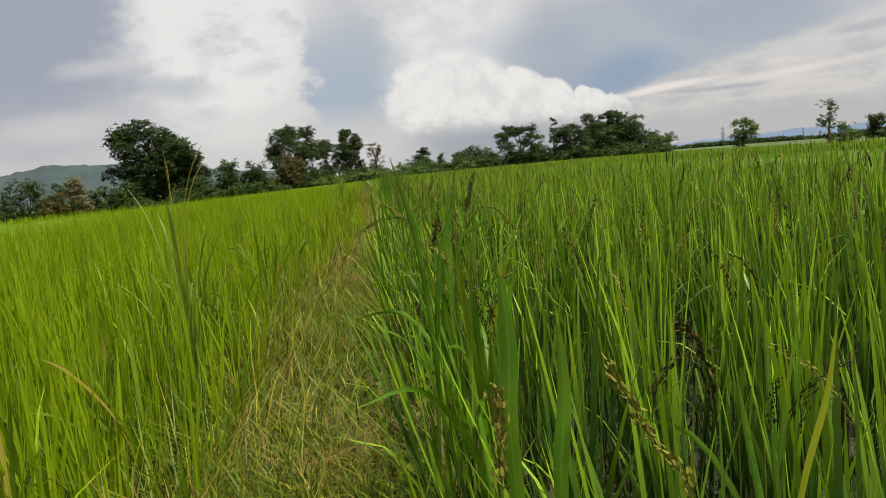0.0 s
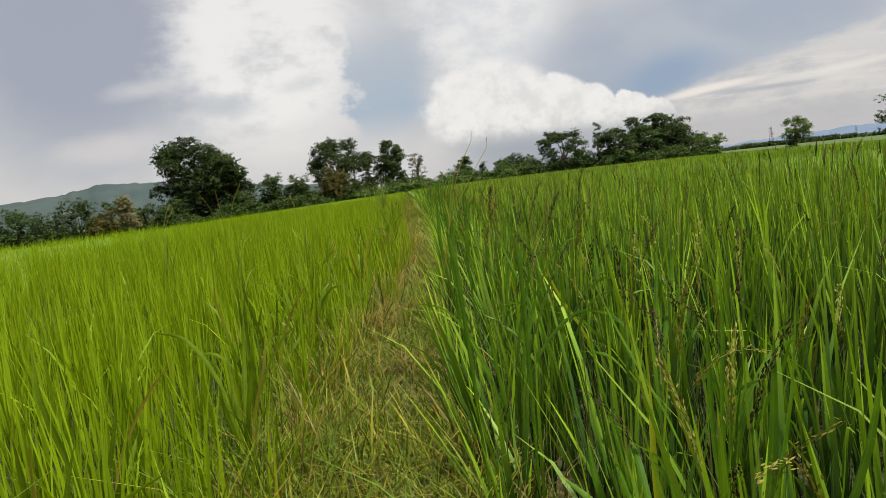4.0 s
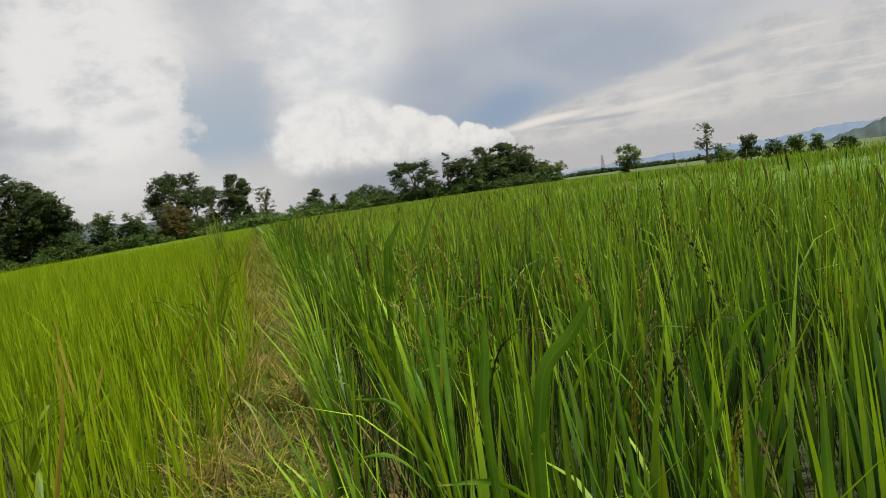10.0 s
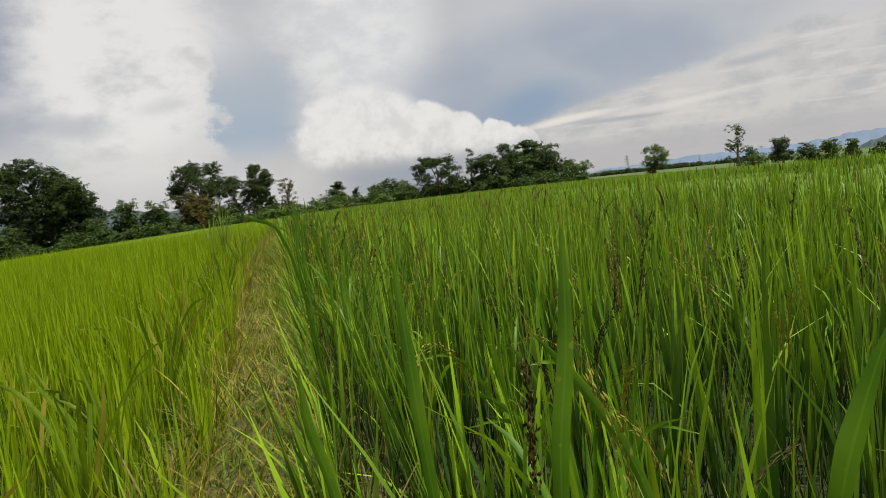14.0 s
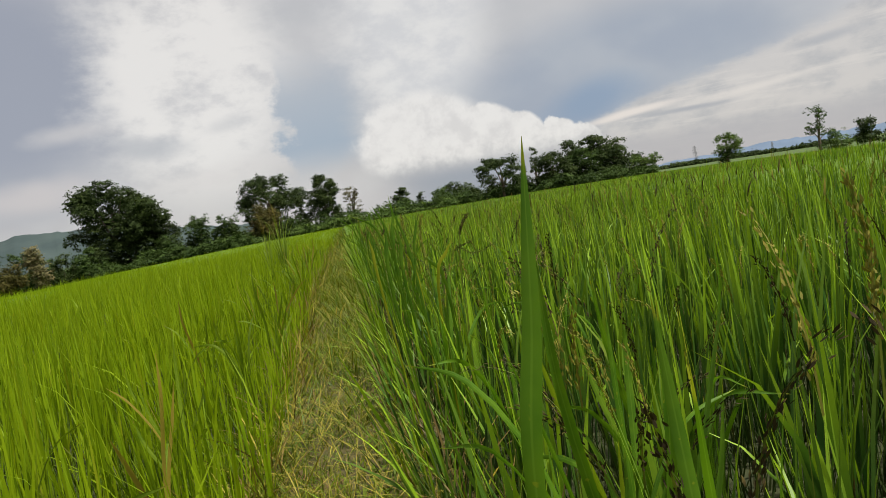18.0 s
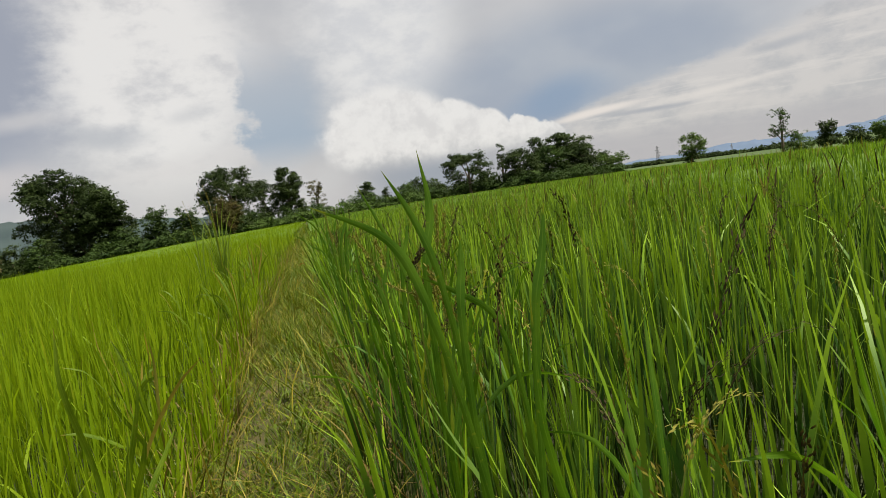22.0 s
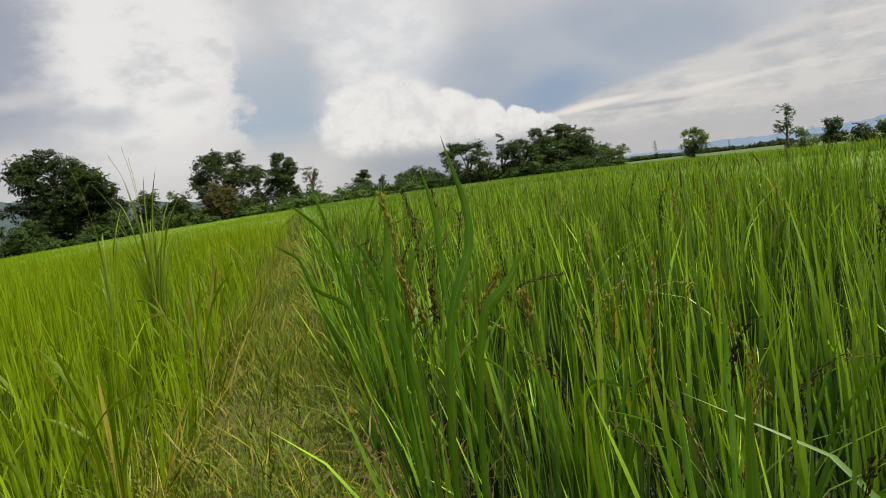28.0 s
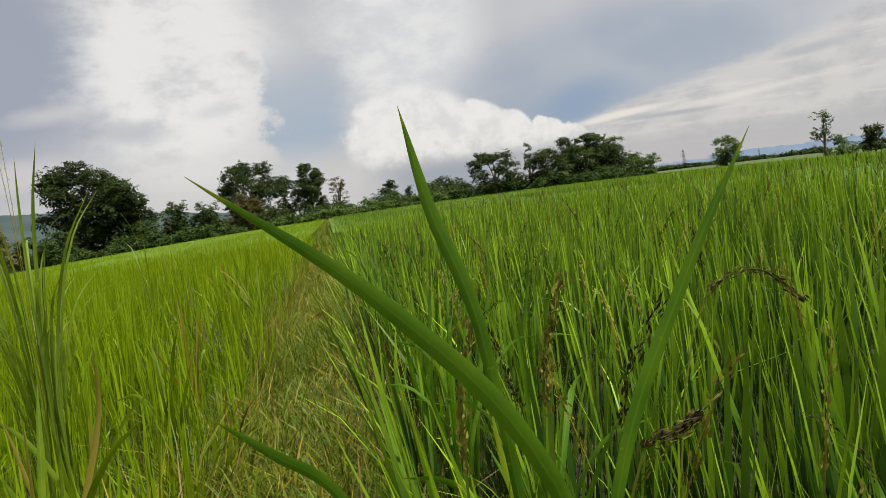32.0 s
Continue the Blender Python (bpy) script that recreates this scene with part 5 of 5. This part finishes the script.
tree("tree", "thin half bare tree", 1.1, 270, 2.6, -0.6, 1.9, F_BROWN, "open", 420, 0.6, 0.3)
tree("tree", "small layered tree behind the hedge", 4.9, 290, 1.75, -0.4, 1.8, F_DARK, "tiered", 1000, 0.8, 0.2)
tree("tree", "small layered tree behind the hedge", 6.4, 292, 1.2, -0.4, 0.8, F_DARK, "tiered", 350, 0.7, 0.2)
tree("bush", "light green bush behind the hedge", 7.9, 280, 1.25, -0.4, 1.6, F_LIGHT, "bush", 700, 0.7, category="bush")
tree("bush", "dark rounded bushes beside tall trees", 9.9, 282, 1.3, -0.4, 3.2, F_DARK, "bush", 1500, 0.75, category="bush")
tree("tree", "spreading open tree with feathery leaves", 12.9, 252, 3.2, -0.5, 4.2, F_DARK, "spread", 2000, 0.75, 0.35)
tree("tree", "slender tree rising above its neighbours", 15.6, 278, 3.2, -0.4, 0.9, F_DARK, "open", 300, 0.6, 0.4)
tree("tree", DARKTREE, 17.0, 262, 2.5, -0.5, 3.6, F_DARK, "round", 2400, 0.8, 0.15)
tree("tree", "tallest spreading tree of the dark clump", 19.8, 280, 3.6, -0.5, 5.0, F_DARK, "spread", 3000, 0.85, 0.15)
tree("tree", DARKTREE, 19.4, 268, 2.5, -0.5, 3.4, F_MID, "round", 2200, 0.8, 0.1)
tree("tree", DARKTREE, 21.9, 272, 2.5, -0.5, 3.2, F_DARK, "round", 2200, 0.8, 0.12)
tree("bush", "light yellow-green bush ending the clump", 23.9, 266, 1.2, -0.5, 2.3, F_LIGHT, "bush", 1000, 0.7, category="bush")
tree("tree", "lone round tree standing in the rice", 29.7, 300, 1.85, -0.6, 2.3, F_LIGHT, "round", 1500, 0.6, 0.16)
tree("bush", "dark bush under a lone tree", 29.6, 298, 0.75, -0.6, 1.4, F_DARK, "bush", 600, 0.6, category="bush")
tree("tree", "tall thin sparse tree in the rice", 35.5, 240, 2.4, -0.7, 2.0, F_MID, "tall", 650, 0.5, 0.06)
tree("bush", "brownish bush beside a thin tree", 36.8, 242, 0.65, -0.8, 1.8, F_LIGHT, "bush", 700, 0.6, category="bush")
tree("tree", "dark round field tree", 38.5, 250, 1.05, -0.95, 2.2, F_DARK, "open", 1100, 0.7, 0.25)
tree("tree", "dark round field tree", 40.2, 255, 0.5, -1.0, 1.9, F_DARK, "bush", 900, 0.7, 0.1)
tree("tree", "pale green field tree", 41.4, 258, 0.6, -1.15, 1.9, F_LIGHT, "open", 900, 0.7, 0.1)
for az, d, top, w, m in ((-26.5, 225, 0.9, 4, F_DARK), (-24.6, 232, 1.7, 3.4, F_DARK), (-23.2, 222, 0.7, 2.6, F_BROWN), (-21.6, 236, 1.4, 3.0, F_MID), (-19.9, 240, 0.9, 2.8, F_DARK), (-18.4, 238, 0.6, 2.6, F_MID), (-28.5, 230, 1.5, 3.6, F_MID), (-30.6, 230, 1.9, 4.0, F_DARK)):
    tree("bush", "leafy bush in the hedge below the hill", az, d, top, -1.9, w, m, "bush", 1300, 0.7, category="bush")


F_PALE = leaf_material("pale blossom", (0.075, 0.085, 0.030), (0.21, 0.17, 0.085), (0.15, 0.12, 0.055))
tree("tree", "small tree with pale yellow blossoms in the hedge", -21.3, 224, 1.75, -1.9, 1.7, F_PALE, "bush", 1300, 0.6)


def hedge(name, az0, az1, d, height, mat, label, n, leaf=0.5, wide=2.2):
    lobes = []
    k = int((az1 - az0) * 7)
    for i in range(k):
        a = az0 + (az1 - az0) * (i + rng.random()) / k
        dd = d + rng.uniform(-8, 8)
        x, y = place(a, dd)
        z = float(fall(np.array(x), np.array(y)))
        h = height * rng.uniform(0.5, 1.2) * (0.85 + 0.3 * math.sin(a * 2.1) * math.sin(a * 0.7))
        lobes.append((x, y, z + h * 0.5, wide * rng.uniform(0.6, 1.4), wide, h * 0.5))
    return tagged(new(name, leaf_cloud(name, lobes, int(n * 1.4), leaf * 0.9, mat, 0.3)), label, "hedge", kind="stuff")


hedge("hedge", -32, -6, 246, 5.2, F_MID, "tangled green hedge along the field's edge", 20000)
hedge("hedge", -33, -2, 262, 8.5, F_DARK, "dark thicket behind the hedge", 18000, 0.6)
hedge("hedge", -8, 9, 262, 6.4, F_MID, "green hedge and banana leaves along the field's edge", 12000)
hedge("hedge", -9, 12, 255, 4.0, F_LIGHT, "light green low growth along the field's edge", 9000, 0.45)
hedge("hedge", 7, 24.5, 258, 5.2, F_MID, "green hedge below a clump of trees", 13000)
hedge("hedge", 9, 23.5, 272, 7.0, F_DARK, "dark undergrowth between tall trees", 11000, 0.6)
hedge("hedge", 24, 37, 900, 5.0, F_DARK, "far dark line of trees across the plain", 7000, 1.6, 8.0)

# banana plants in front of the hedge


def banana(az, d, height, seed):
    r = random.Random(seed)
    x, y = place(az, d)
    ob = tagged(new("banana_plant"), "banana plant with broad light green drooping leaves", "banana plant", "banana plants along the hedge")
    ob.location = (x, y, float(fall(np.array(x), np.array(y))) - 0.16)
    link("stem", taper_mesh("stem", [(0, 0, -0.3), (0.05, 0, height * 0.35), (0.1, 0.05, height * 0.6)], [0.16, 0.13, 0.08], 7, F_LIGHT), ob)
    for i in range(7):
        a = 6.283 * i / 7 + r.uniform(-0.4, 0.4)
        ca, sa, ln = math.cos(a), math.sin(a), height * r.uniform(0.45, 0.65)
        link("leaf", leaf_mesh([(0.1, 0.05, height * 0.55), (ln * 0.35 * ca, ln * 0.35 * sa, height * 0.85), (ln * 0.7 * ca, ln * 0.7 * sa, height * 0.9), (ln * ca, ln * sa, height * 0.7)], height * 0.17, F_LIGHT, r.random(), 4, (ca * 0.3, sa * 0.3, 1.0)), ob)


for az, h, seed in ((-2.6, 4.2, 1), (-0.2, 3.6, 2), (0.9, 4.4, 3), (2.2, 4.0, 4), (3.1, 4.8, 5), (4.4, 3.8, 6), (6.6, 4.4, 7), (8.3, 4.2, 8)):
    banana(az, 250.0, h, seed)

# ---------------------------------------------------------------- power pylons across the plain
M_STEEL = rough_material("galvanised steel", (0.106, 0.112, 0.119), (0.132, 0.132, 0.139), 0.5, rough=0.6, bump=0.05)


def bar(a, b, w):
    """A square bar between two points."""
    a, b = Vector(a), Vector(b)
    bm = bmesh.new()
    bmesh.ops.create_cube(bm, size=1.0)
    m = Matrix.Translation((a + b) / 2) @ (b - a).to_track_quat("Z", "Y").to_matrix().to_4x4() @ Matrix.Diagonal((w, w, (b - a).length, 1))
    bmesh.ops.transform(bm, matrix=m, verts=bm.verts)
    return bm


def pylon(az, d, height):
    x, y = place(az, d)
    ob = tagged(new("pylon"), "far steel lattice power pylon", "pylon", "pylons across the plain")
    ob.location = (x, y, -9.0)
    w = height * 0.09
    for sx in (-1, 1):
        for sy in (-1, 1):
            part("leg", bar((sx * w, sy * w, 0), (sx * w * 0.2, sy * w * 0.2, height), 0.55), M_STEEL, ob)
    for k in range(6):
        z0, z1 = height * k / 6, height * (k + 1) / 6
        q0, q1 = w * (1 - 0.8 * k / 6), w * (1 - 0.8 * (k + 1) / 6)
        part("brace", bar((-q0, -q0, z0), (q1, -q1, z1), 0.35), M_STEEL, ob)
        part("brace", bar((q0, -q0, z0), (-q1, -q1, z1), 0.35), M_STEEL, ob)
    for k, z in enumerate((0.68, 0.8, 0.92)):
        part("cross_arm", bar((-height * (0.16 - 0.02 * k), 0, height * z), (height * (0.16 - 0.02 * k), 0, height * z), 0.5), M_STEEL, ob)


pylon(27.9, 1500, 42)
pylon(33.2, 2300, 34)

# ---------------------------------------------------------------- hills on the horizon
# bluish distance haze is mixed into the base colour of hill and ridge
M_HILL = rough_material("wooded hill", (0.022, 0.036, 0.036), (0.033, 0.049, 0.046), 0.012, bump=0.5, bscale=0.06)
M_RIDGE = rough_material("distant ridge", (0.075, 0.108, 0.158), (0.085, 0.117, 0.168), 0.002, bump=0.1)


def ridge(name, az0, az1, d, crest, mat, label):
    """A range of hills: crest gives degrees at az."""
    a = np.linspace(az0, az1, 220)
    k = np.arange(220)
    h = np.array([crest(q) for q in a])
    h = h + 0.05 * np.sin(k * 0.31) + 0.04 * np.sin(k * 0.83 + 1) + 0.025 * np.sin(k * 1.9) + 0.02 * rng.normal(0, 1, 220)
    rows_ = []
    for t in np.linspace(0, 1, 12):
        dd = d - 500 * (1 - t)
        z = -40 + (d * np.tan(np.radians(h)) + 41) * t ** 0.8 + 6 * (1 - t) * np.sin(k * 0.5 + 9 * t)
        rows_.append(np.stack([dd * np.sin(np.radians(a)), dd * np.cos(np.radians(a)), z], -1))
    v = np.array(rows_).reshape(-1, 3)
    i = (np.arange(11)[:, None] * 220 + np.arange(219)[None, :]).reshape(-1)
    f = np.stack([i, i + 1, i + 221, i + 220], -1)
    return tagged(new(name, quads_mesh(name, v, f, None, (mat,))), label, "hills", kind="structure")


ridge("backdrop_hill", -60, -3, 1800, lambda q: float(np.interp(q, [-60, -32, -26, -23, -19, -15, -10, -3], [2.0, 1.6, 1.9, 2.45, 2.35, 1.7, 1.2, 0.4])), M_HILL, "low wooded hill beyond the fields")
ridge("backdrop_ridge", 20, 80, 4200, lambda q: float(np.interp(q, [20, 25, 28, 34, 38, 44, 60, 80], [0.15, 0.3, 0.35, 0.62, 0.5, 0.9, 1.0, 0.8])), M_RIDGE, "distant mountain ridge with blue haze in its colour")
ridge("backdrop_hill", 41, 70, 1500, lambda q: float(np.interp(q, [41, 44, 47, 55, 70], [-0.6, 0.1, 0.9, 1.6, 1.4])), M_HILL, "dark wooded hill beyond the fields")
